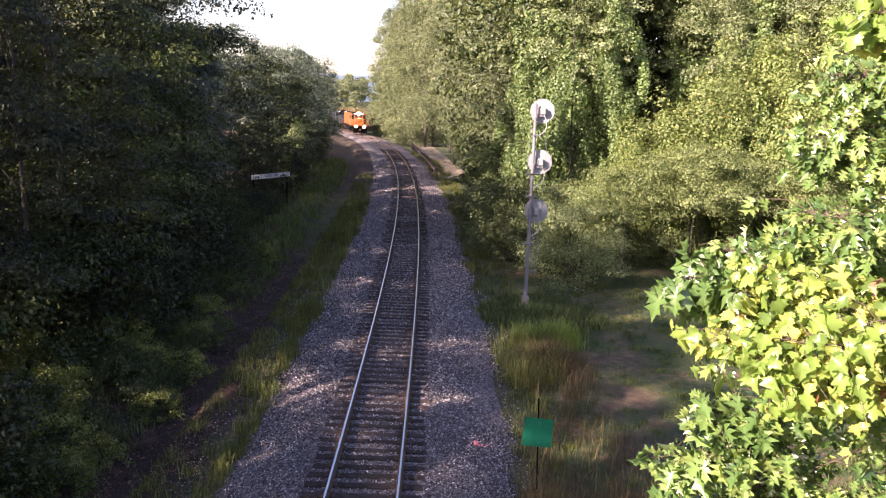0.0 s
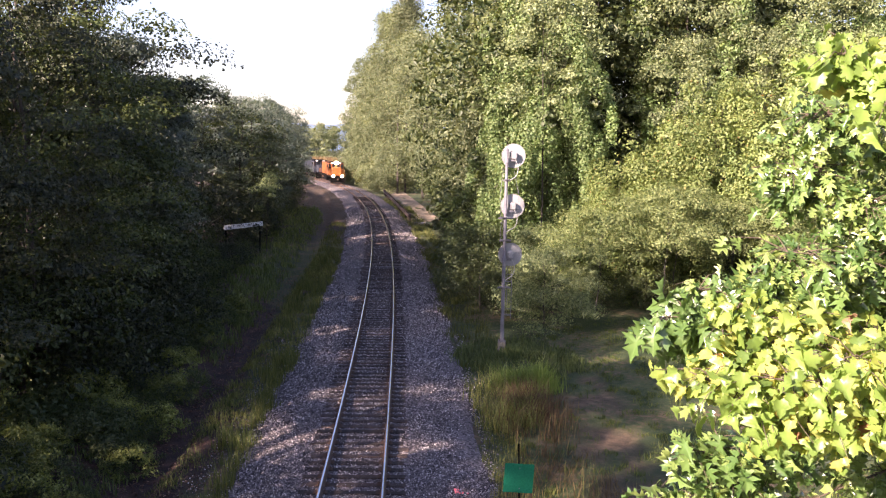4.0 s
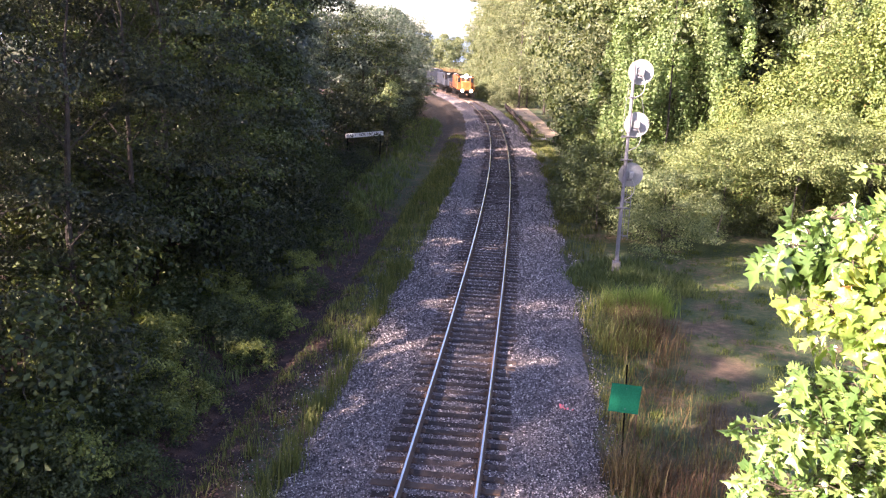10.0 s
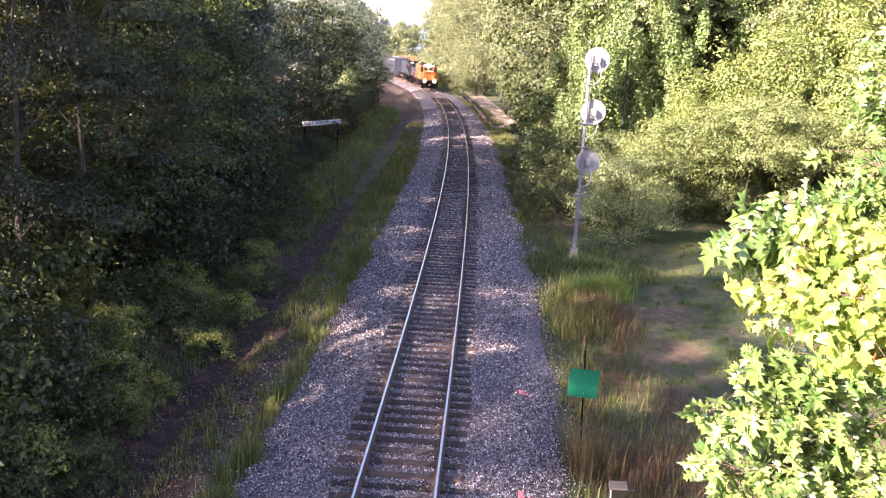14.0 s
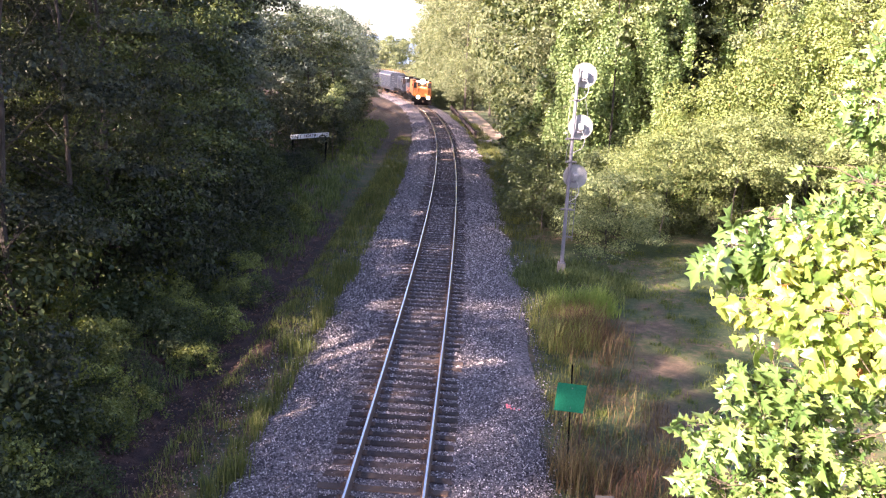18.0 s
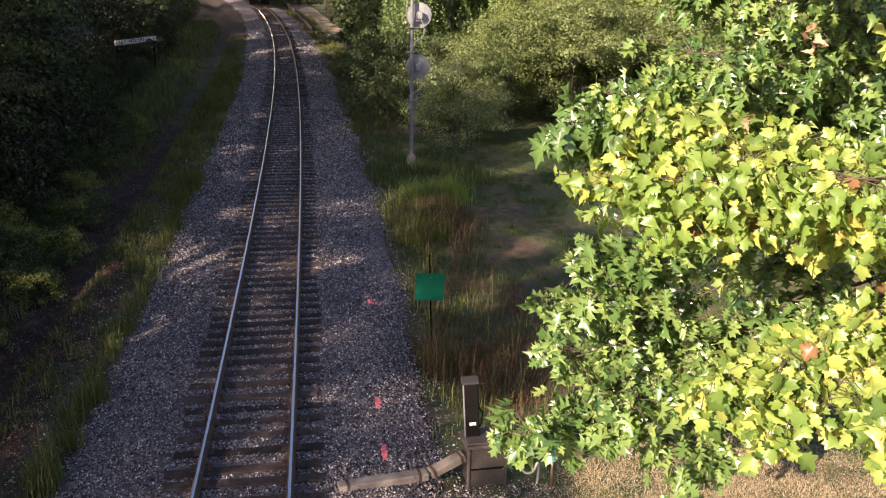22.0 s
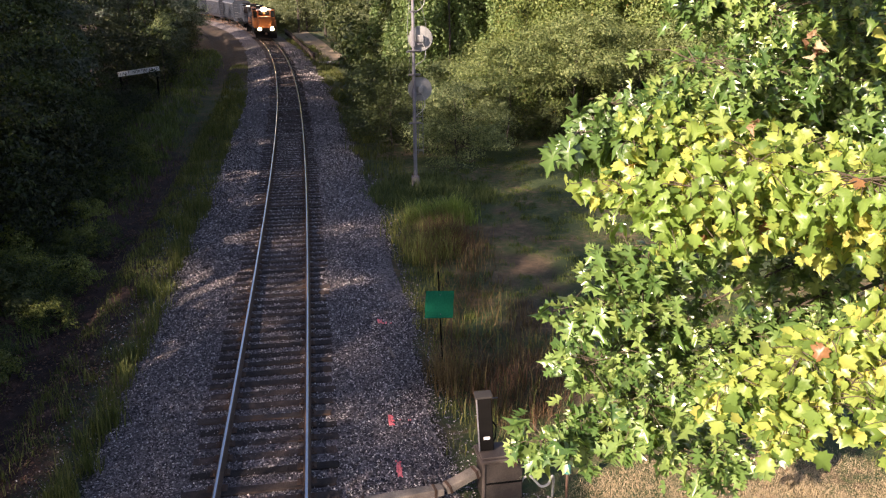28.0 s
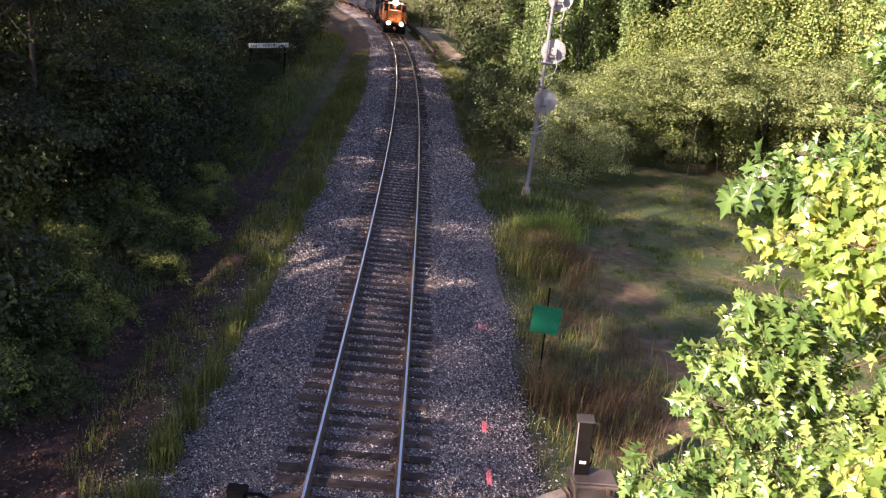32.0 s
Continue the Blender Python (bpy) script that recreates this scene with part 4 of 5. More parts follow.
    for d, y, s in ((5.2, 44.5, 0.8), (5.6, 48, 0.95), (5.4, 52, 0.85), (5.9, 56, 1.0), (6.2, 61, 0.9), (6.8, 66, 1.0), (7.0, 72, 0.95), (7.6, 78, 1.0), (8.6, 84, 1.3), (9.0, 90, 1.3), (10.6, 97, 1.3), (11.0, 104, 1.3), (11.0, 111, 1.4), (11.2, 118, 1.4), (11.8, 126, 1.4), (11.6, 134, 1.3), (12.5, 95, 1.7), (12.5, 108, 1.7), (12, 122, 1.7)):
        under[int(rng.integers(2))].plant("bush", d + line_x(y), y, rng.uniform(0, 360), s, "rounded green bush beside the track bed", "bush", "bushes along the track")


build_woods()


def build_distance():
    """A low wooded ridge far beyond the line, haze painted into its blue."""
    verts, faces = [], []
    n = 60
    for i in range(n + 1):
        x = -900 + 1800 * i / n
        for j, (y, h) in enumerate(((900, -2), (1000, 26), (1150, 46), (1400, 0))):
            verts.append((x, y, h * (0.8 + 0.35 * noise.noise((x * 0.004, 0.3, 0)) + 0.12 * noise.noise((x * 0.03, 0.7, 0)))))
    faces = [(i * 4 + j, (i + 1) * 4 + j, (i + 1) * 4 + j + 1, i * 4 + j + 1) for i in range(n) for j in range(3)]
    tagged(new("backdrop", raw_mesh("backdrop", verts, faces, HAZED_WOOD, smoothed=True)), "low wooded ridge with distance haze painted into its colour", "hill", kind="structure")


build_distance()


def build_dirt_path():
    """A pale bare patch beyond the lawn."""
    verts, n = [(35.5, 57.8, ground_z(35.5, 57.8) + 0.05)], 28
    for k in range(n):
        a = k * math.tau / n
        r = 1 + 0.25 * noise.noise((math.cos(a) * 2, math.sin(a) * 2, 4))
        x, y = 35.5 + 5.6 * r * math.cos(a), 57.8 + 2.6 * r * math.sin(a)
        verts.append((x, y, ground_z(x, y) + 0.04))
    road, mids = [], ((92, 3.0), (97, 2.5), (105, 1.7), (113, 1.0), (121, 0.3), (132, -0.8), (143, -1.9), (152, -2.6), (160, -2.8))
    for y, x in mids:
        for k in range(7):
            w = (k / 6 - 0.5) * (3.4 + 0.5 * noise.noise((k * 9.0, y * 0.2, 2)))
            road.append((x + w, y, ground_z(x + w, y) + 0.05 - 0.03 * (k in (2, 4))))
    faces = [(j * 7 + i, j * 7 + i + 1, (j + 1) * 7 + i + 1, (j + 1) * 7 + i) for j in range(len(mids) - 1) for i in range(6)]
    tagged(new("dirt_road", raw_mesh("dirt_road", road, faces, SAND, smoothed=True)), "pale rutted dirt road beside the timber barrier", "road", kind="structure")
    tagged(new("dirt_path", raw_mesh("dirt_path", verts, [(0, 1 + k, 1 + (k + 1) % n) for k in range(n)], SAND, smoothed=True)), "pale bare sandy path in the sun", "path", kind="structure")


build_dirt_path()


# ---------------------------------------------------------------- grasses
def blades(rng, x, y, high, wide, lean=0.35):
    """Corners and faces of bent grass blades standing at x, y."""
    n = len(x)
    z = np.array([ground_z(a, b) for a, b in zip(x, y)]) - 0.02
    ang, bend = rng.uniform(0, math.tau, n), rng.uniform(0.05, lean, n) * high
    way, side = np.stack([np.cos(ang), np.sin(ang), 0 * ang], 1), np.stack([-np.sin(ang), np.cos(ang), 0 * ang], 1)
    root = np.stack([x, y, z], 1)
    up = np.array([0, 0, 1.0])[None]
    w = (wide * rng.uniform(0.6, 1.4, n))[:, None] * 0.5
    mid = root + up * (high * 0.6)[:, None] + way * (bend * 0.35)[:, None]
    tip = root + up * (high * 0.97)[:, None] + way * bend[:, None]
    v = np.stack([root - side * w, root + side * w, mid - side * w * 0.7, mid + side * w * 0.7, tip], 1).reshape(-1, 3)
    i = np.arange(n)[:, None] * 5
    return v, np.concatenate([i + [0, 1, 3], i + [0, 3, 2], i + [2, 3, 4]], 0)


def grass_patch(name, label, seed, n, place, high, wide, material, lean=0.35):
    rng = np.random.default_rng(seed)
    x, y = place(rng, n)
    rise = np.array([1 + 0.75 * noise.noise((a * 1.1, b * 1.1, seed * 3.7)) for a, b in zip(x, y)])
    v, f = blades(rng, x, y, high * rise * rng.uniform(0.45, 1.15, len(x)), wide, lean)
    tagged(new(name, raw_mesh(name, v, f, material)), label, "grass", kind="stuff")


def tufts(rng, n, count, spread, spot):
    """n blades gathered in tufts; spot(rng, count) gives the tufts' places."""
    cx, cy = spot(rng, count)
    k = rng.integers(0, count, n)
    return cx[k] + rng.normal(size=n) * spread, cy[k] + rng.normal(size=n) * spread


def by_line(d0, d1, y0, y1, power=1.0):
    def spot(rng, n):
        y = y0 + (y1 - y0) * rng.uniform(0, 1, n) ** power
        return np.array([line_x(v) for v in y]) + rng.uniform(d0, d1, n), y
    return spot


def oval(x, y, rx, ry, turn=0.0):
    def spot(rng, n):
        a, r = rng.uniform(0, math.tau, n), rng.uniform(0, 1, n) ** 0.5
        u, v = np.cos(a) * r * rx, np.sin(a) * r * ry
        return x + u * math.cos(turn) - v * math.sin(turn), y + u * math.sin(turn) + v * math.cos(turn)
    return spot


def verge_spot(rng, n):
    y = 10 + 60 * rng.uniform(0, 1, n) ** 1.3
    out = rng.uniform(0, 1, n) ** 0.9 * (0.55 + 1.4 * np.clip((y - 30) / 14, 0, 1))
    keep = np.array([noise.noise((v * 0.55, 4.2, 0)) + 0.5 * noise.noise((v * 1.7, 1.1, 3)) for v in y]) > rng.uniform(-0.9, 0.35, n)
    y = np.where(keep, y, y[::-1])
    return np.array([line_x(v) for v in y]) - 3.05 - out, y


def low_band_spot(rng, n):
    y = 13 + 50 * rng.uniform(0, 1, n) ** 1.2
    return np.array([line_x(v) for v in y]) - 4.75 + rng.normal(size=n) * 0.28, y


def lawn_spot(rng, n):
    x, y = tufts(rng, n, 1500, 0.12, oval(14, 28, 10.5, 16))
    keep = np.array([worn(a, b) for a, b in zip(x, y)]) < rng.uniform(0.1, 0.75, n)
    return x[keep], y[keep]


def build_grass():
    grass_patch("tall_grass", "tall yellow-green grass beside the track bed", 61, 1250, lambda r, n: tufts(r, n, 90, 0.15, oval(4.4, 28.2, 1.15, 3.3)), 0.85, 0.022, GRASS_GREEN, 1.0)
    grass_patch("tall_grass", "fresh green tall weeds beside the dry grass", 74, 1500, lambda r, n: tufts(r, n, 60, 0.16, oval(5.4, 30.6, 1.2, 1.1)), 0.8, 0.026, GRASS_FRESH, 0.8)
    grass_patch("tall_grass", "tall grass along the edge of the ballast", 62, 1100, lambda r, n: tufts(r, n, 90, 0.13, by_line(3.5, 4.6, 14, 27)), 0.45, 0.018, GRASS_GREEN, 0.7)
    grass_patch("dry_grass", "dry reddish-brown grass standing among green blades", 63, 1100, lambda r, n: tufts(r, n, 100, 0.25, oval(5.1, 26.9, 1.25, 3.5)), 0.68, 0.018, GRASS_DRY, 1.1)
    grass_patch("dry_grass", "low dry brown weeds beside the sign", 64, 2300, lambda r, n: tufts(r, n, 170, 0.22, oval(5.3, 19.8, 1.5, 4.6)), 0.34, 0.02, GRASS_BROWN, 1.6)
    grass_patch("dry_grass", "dense reddish-brown seed heads near the sign", 80, 750, lambda r, n: tufts(r, n, 60, 0.24, oval(5.1, 16.6, 1.1, 1.5)), 0.5, 0.016, GRASS_RED, 1.2)
    grass_patch("dry_grass", "feathery reddish grass among the tall blades", 82, 700, lambda r, n: tufts(r, n, 34, 0.2, oval(5.2, 27.6, 0.8, 1.5)), 1.0, 0.016, GRASS_RED, 1.1)
    grass_patch("dry_grass", "tall brown weeds hiding the foot of the sign", 78, 420, lambda r, n: tufts(r, n, 26, 0.12, oval(3.95, 17.3, 0.6, 0.75)), 1.0, 0.016, GRASS_BROWN, 0.7)
    grass_patch("dry_grass", "sparse pale stalks among the brown weeds", 75, 260, lambda r, n: tufts(r, n, 60, 0.2, oval(5.4, 19.0, 1.5, 5.0)), 0.75, 0.010, GRASS_GREEN, 0.5)
    grass_patch("weeds", "dark green weeds round the mast's foot", 65, 4200, lambda r, n: tufts(r, n, 190, 0.22, oval(5.6, 35.0, 2.5, 3.4)), 0.38, 0.04, GRASS_WEED, 0.9)
    grass_patch("weeds", "leafy weeds close about the mast's foot", 79, 520, lambda r, n: tufts(r, n, 34, 0.14, oval(5.0, 35.1, 0.8, 0.75)), 0.45, 0.04, GRASS_WEED, 0.8)
    grass_patch("verge_grass", "rough green grass on the verge by the ditch", 66, 8000, lambda r, n: tufts(r, n, 230, 0.12, verge_spot), 0.6, 0.02, GRASS_VERGE, 0.6)
    grass_patch("verge_grass", "low patchy grass beside the ditch", 76, 5000, lambda r, n: tufts(r, n, 130, 0.2, low_band_spot), 0.22, 0.016, GRASS_VERGE, 0.9)
    grass_patch("verge_grass", "sparse yellow-green grass between ballast and ditch", 77, 7000, lambda r, n: tufts(r, n, 260, 0.2, by_line(-5.0, -3.3, 26, 66, 1.2)), 0.26, 0.02, GRASS_GREEN, 0.9)
    grass_patch("verge_grass", "rough grass farther along the verge", 67, 3600, lambda r, n: tufts(r, n, 210, 0.22, by_line(-5.2, -3.4, 44, 92, 1.3)), 0.35, 0.03, GRASS_VERGE)
    grass_patch("verge_grass", "rough grass between track bed and bushes", 68, 9000, lambda r, n: tufts(r, n, 380, 0.2, by_line(3.2, 5.2, 38, 130)), 0.45, 0.03, GRASS_VERGE, 0.6)
    grass_patch("undergrowth", "ferny green undergrowth below the trees", 69, 5000, lambda r, n: tufts(r, n, 200, 0.2, by_line(-9.4, -6.2, 13, 50, 1.4)), 0.42, 0.03, GRASS_WEED, 1.0)
    grass_patch("verge_grass", "rank olive grass and weeds below the wood", 73, 10000, lambda r, n: tufts(r, n, 600, 0.22, by_line(-10.4, -6.3, 38, 110, 1.2)), 0.5, 0.045, GRASS_WEED, 0.9)
    grass_patch("lawn_grass", "short patchy grass of the lawn", 70, 46000, lawn_spot, 0.16, 0.02, GRASS_LAWN, 0.8)
    grass_patch("straw", "dry straw-coloured grass in the sun", 71, 60000, lambda r, n: tufts(r, n, 1700, 0.2, oval(8.2, 11.6, 3.6, 2.0)), 0.07, 0.009, GRASS_STRAW, 2.6)
    grass_patch("bank_grass", "golden grass on the far bank", 72, 9000, lambda r, n: tufts(r, n, 400, 0.5, by_line(4.0, 14, 200, 250)), 1.2, 0.08, GRASS_DRY)


build_grass()


def build_litter():
    rng = np.random.default_rng(81)
    x, y = tufts(rng, 12000, 900, 0.22, by_line(-7.0, -3.9, 12, 60, 1.4))
    z = np.array([ground_z(a, b) for a, b in zip(x, y)]) + rng.uniform(0.0, 0.03, len(x))
    v, f = leaf_cloud(rng, np.stack([x, y, z], 1), 0.07, 1.6, 0.7)
    tagged(new("leaf_litter", raw_mesh("leaf_litter", v, f, LITTER)), "brown fallen leaves on the bare soil of the ditch", "fallen leaves", kind="stuff")


build_litter()


# ---------------------------------------------------------------- the signal
def build_signal():
    s = thing("signal_mast", "grey railway signal mast with three white round targets seen from behind", "signal", at=Matrix.Translation((5.02, 35.76, -0.3)) @ pose(0, 0, 0, 0, 0, 2))
    base = part("foundation", box(0.32, 0.32, 0.5, (0, 0, 0.12), 0.03), FOUNDATION, s, "weathered concrete foundation block")
    part("base_plate", box(0.3, 0.3, 0.05, (0, 0, 0.4), 0.01), ALUMINIUM, s)
    for sx in (-0.11, 0.11):
        for sy in (-0.11, 0.11):
            part("bolt", rod((sx, sy, 0.42), (sx, sy, 0.5), 0.014, 0.014, 6), RUST, base)
    part("pole", rod((0, 0, 0.4), (0, 0, 8.35), 0.082, 0.062, 14), ALUMINIUM, s)
    part("pole_cap", rod((0, 0, 8.35), (0, 0, 8.43), 0.07, 0.02, 14), ALUMINIUM, s)
    for k, z in enumerate((8.12, 6.05, 4.02)):
        dx = (0.3, 0.32, 0.27)[k]
        bm = bmesh.new()
        rings = []
        for r, y in ((0.495, 0.2), (0.495, 0.215), (0.47, 0.225), (0.16, 0.235)):
            rings.append([bm.verts.new((dx + r * math.cos(a * math.tau / 40), y, z + r * math.sin(a * math.tau / 40))) for a in range(40)])
        for r0, r1 in zip(rings, rings[1:]):
            for a in range(40):
                bm.faces.new((r0[a], r0[(a + 1) % 40], r1[(a + 1) % 40], r1[a]))
        bm.faces.new(rings[0])
        bm.faces.new(rings[-1][::-1])
        disc = part("target", bm, DISC, s, "round pale grey target plate, its back towards the bridge")
        part("rim", tube([(dx + 0.49 * math.cos(a * math.tau / 36), 0.2, z + 0.49 * math.sin(a * math.tau / 36)) for a in range(37)], 0.012, 6), DISC, disc)
        body = part("lamp_housing", box(0.24, 0.26, 0.3, (dx, 0.06, z), 0.04), DISC, s)
        part("door_latch", box(0.03, 0.03, 0.09, (dx + 0.08, -0.08, z), 0.006), ALUMINIUM, body)
        part("hinge", box(0.02, 0.03, 0.22, (dx - 0.12, -0.07, z), 0.004), ALUMINIUM, body)
        part("bracket", box(dx + 0.12, 0.07, 0.07, (dx / 2 - 0.02, 0.05, z - 0.2), 0.01), ALUMINIUM, s)
        part("clamp", rod((0, 0, z - 0.3), (0, 0, z - 0.1), 0.105, 0.105, 14), ALUMINIUM, s)
        part("visor", rod((dx, 0.235, z), (dx, 0.5, z), 0.13, 0.13, 18), BLACK_STEEL, s, "black lamp visor facing down the line")
        loop = [(dx + 0.05, -0.02, z - 0.15), (dx + 0.16, -0.06, z - 0.45), (dx + 0.1, -0.08, z - 0.8), (0.12, -0.1, z - 1.0), (0.06, -0.09, z - 1.05)]
        part("cable", tube(eased(loop), 0.016, 8), HOSE, s, "pale looping cable")
    for z, w in ((5.55, 0.62), (4.62, 0.5), (2.65, 0.55), (7.1, 0.3)):
        arm = part("step_bracket", box(w, 0.05, 0.06, (0.02, -0.02, z), 0.008), ALUMINIUM, s)
        part("step_plate", box(w * 0.8, 0.2, 0.02, (0.02, -0.1, z + 0.045), 0.004), ALUMINIUM, arm)
    for sx in (0.16, 0.36):
        part("ladder_rail", rod((sx, 0.12, 1.3), (sx, 0.12, 3.6), 0.014, 0.014, 6), ALUMINIUM, s)
    for k in range(8):
        part("ladder_rung", rod((0.16, 0.12, 1.45 + 0.29 * k), (0.36, 0.12, 1.45 + 0.29 * k), 0.011, 0.011, 6), ALUMINIUM, s)
    for z in (1.5, 2.9):
        part("ladder_clamp", box(0.38, 0.04, 0.04, (0.17, 0.1, z), 0.006), ALUMINIUM, s)
    for sx, z0, z1 in ((-0.24, 5.5, 7.6), (0.52, 5.6, 7.5), (-0.2, 4.6, 5.5)):
        part("guy_wire", tube([(sx * 0.6, -0.05, z1), (sx, -0.06, (z0 + z1) / 2), (sx * 0.9, -0.05, z0)], 0.008, 5), ALUMINIUM, s)


build_signal()


def build_green_sign():
    s = thing("green_sign", "blank bright green square sign on a thin dark post", "sign", at=Matrix.Translation((3.66, 18.0, -0.52)))
    part("post", box(0.036, 0.022, 2.75, (0.03, 0.022, 1.02), 0.005, turn=pose(0, 0, 0, 0, -2.0, 0)), BLACK_STEEL, s)
    panel = part("panel", box(0.64, 0.008, 0.65, (0, 0, 1.63), 0.003, turn=pose(0, 0, 0, 0, 3, 0)), GREEN_SIGN, s, "bright green blank panel")
    for z in (1.4, 1.86):
        part("bolt", rod((0.02, -0.012, z), (0.02, -0.002, z), 0.012, 0.012, 8), ALUMINIUM, panel)
    for x, y, h in ((4.05, 18.9, 1.3), (5.35, 16.6, 1.0)):
        m = thing("stake", "thin dark rusty stake standing in dry grass", "stake", "stakes", at=Matrix.Translation((x, y, ground_z(x, y))))
        part("rod", rod((0, 0, -0.2), (0.03, 0, h), 0.012, 0.01, 6), RUST, m)


build_green_sign()


def words(name, text, size, m, material, parent):
    """Raised letters as a mesh."""
    cu = bpy.data.curves.new(name, "FONT")
    cu.body, cu.size, cu.extrude, cu.align_x, cu.align_y = text, size, 0.004, "CENTER", "CENTER"
    tmp = bpy.data.objects.new(name, cu)
    me = bpy.data.meshes.new_from_object(tmp)
    bpy.data.objects.remove(tmp)
    bpy.data.curves.remove(cu)
    me.transform(m)
    me.materials.clear()
    me.materials.append(material)
    return part_from(name, me, parent)


def build_station_board():
    ground = ground_z(-11.59, 64.41)
    s = thing("station_sign", "long white station name board with black letters on dark posts", "sign", at=Matrix.Translation((-11.59, 64.41, ground)) @ pose(0, 0, 0, 0, 0, 40))
    z = 1.97 - ground
    m = pose(0, 0, z, 0, -3.1, 0)
    board = part("board", box(3.2, 0.04, 0.33, (0.2, 0, 0), 0.008, turn=m), WHITE_PAINT, s, "white painted board")
    for k, c in enumerate("EAST NORTHFIELD"):
        if c != " ":
            words("letter", c, 0.28, m @ pose(0.2 + (k - 7) * 0.203, -0.024, -0.005, 90, 0, 0), LETTER, board)
    for sx in (-1.2, 1.6):
        part("post", box(0.1, 0.09, z + 0.55, (sx, 0.07, (z - 0.25) / 2), 0.01), BLACK_STEEL, s)


build_station_board()


# ---------------------------------------------------------------- apparatus beside the track
def build_switch_box():
    s = thing("battery_box", "weathered brown trackside equipment box with a heavy lid", "equipment box", at=Matrix.Translation((4.02, 12.95, -0.5)) @ pose(0, 0, 0, 0, 0, 3))
    part("body", box(0.7, 0.5, 0.74, (0, 0, 0.37), 0.015), BOX_SHADED, s)
    # Lid and left corner take the lighter brown as their lit tone.
    lid = part("lid", box(0.8, 0.6, 0.07, (0, 0, 0.775), 0.02), BOX_BROWN, s, "overhanging weathered lid")
    part("ridge", box(0.74, 0.5, 0.035, (0, 0, 0.825), 0.015), BOX_BROWN, lid)
    part("corner_post", box(0.05, 0.04, 0.8, (-0.34, -0.262, 0.38), 0.008), BOX_BROWN, s)
    part("board_seam", box(0.64, 0.02, 0.03, (0.02, -0.256, 0.34), 0.004), BLACK_STEEL, s)
    part("hasp", box(0.07, 0.02, 0.12, (0.2, -0.31, 0.73), 0.004), RUST, s)
    t = thing("instrument_case", "tall narrow black steel case with a small white label", "equipment case", at=Matrix.Translation((3.8, 13.02, 0.345)) @ pose(0, 0, 0, 0, -3.5, -4))
    part("housing", box(0.25, 0.22, 1.0, (0, 0, 0.5), 0.012), BLACK_STEEL, t)
    part("cap", box(0.3, 0.27, 0.035, (0, 0, 1.015), 0.01), CASE_CAP, t, "weathered cap plate")
    # Pale strip paints the sunlit left edge of the case.
    part("lit_edge_strip", box(0.025, 0.02, 0.98, (-0.125, -0.115, 0.5), 0.004), ALUMINIUM, t)
    part("label_plate", box(0.11, 0.006, 0.055, (0.01, -0.114, 0.25), 0.002), WHITE_PAINT, t)
    part("bracket", box(0.14, 0.02, 0.02, (0.18, 0.02, 0.93), 0.003), ALUMINIUM, t)
    part("conduit", tube([(0.13, 0, 0.5), (0.19, 0, 0.4), (0.17, 0, 0.2), (0.13, 0, 0.12)], 0.015, 6), BLACK_STEEL, t)
    h = thing("conduit_hose", "bent white plastic conduit leading from the box into the ground", "conduit")
    part("pipe", tube(eased([(4.36, 12.82, -0.3), (4.42, 12.78, -0.15), (4.5, 12.74, -0.09), (4.58, 12.68, -0.15), (4.68, 12.62, -0.24), (4.8, 12.6, -0.2), (4.87, 12.62, -0.06), (4.92, 12.7, -0.2), (4.92, 12.76, -0.6)]), 0.022, 10), HOSE, h, smoothed=True)
    p = thing("marker_post", "short rusty post with a teal plastic cap", "marker post", at=Matrix.Translation((5.13, 12.6, ground_z(5.13, 12.6))))
    part("stake", rod((0, 0, -0.2), (0, 0, 0.62), 0.025, 0.022, 8), RUST, p)
    part("cap", rod((0, 0, 0.56), (0, 0, 0.74), 0.07, 0.06, 12), TEAL, p, "teal plastic cap")
    for k, (x0, y0, z0, x1, y1, z1) in enumerate(((3.64, 12.92, -0.02, 3.04, 12.72, -0.2), (3.0, 12.72, -0.21, 1.5, 12.45, -0.19))):
        a, b = Vector((x0, y0, z0)), Vector((x1, y1, z1))
        q = thing("timber_trough", "grey weathered timber cable cover lying on the ballast", "timber", "cable covers", at=Matrix.Translation(a))
        turn = math.degrees(math.atan2(y1 - y0, x1 - x0))
        m = pose(0, 0, 0, 0, math.degrees(math.asin((z0 - z1) / (b - a).length)), turn)
        part("board", box((b - a).length, 0.2, 0.14, (b - a) / 2, 0.012, turn=m), PLANK, q)
        for f in (0.1, 0.9):
            part("strap", box(0.05, 0.215, 0.155, (b - a) * f, 0.004, turn=m), RUST, q)
    v = thing("junction_box", "small dark steel junction box on the ballast", "junction box", at=Matrix.Translation((-1.85, 12.15, -0.24)))
    part("housing", box(0.3, 0.22, 0.17, (0, 0, 0.085), 0.03), BLACK_STEEL, v)
    part("lid", box(0.33, 0.25, 0.03, (0, 0, 0.185), 0.012), BLACK_STEEL, v)
    part("pipe", tube([(0.18, 0, 0.1), (0.35, 0.02, 0.1), (0.55, 0.03, 0.0)], 0.03, 8), BLACK_STEEL, v)


build_switch_box()


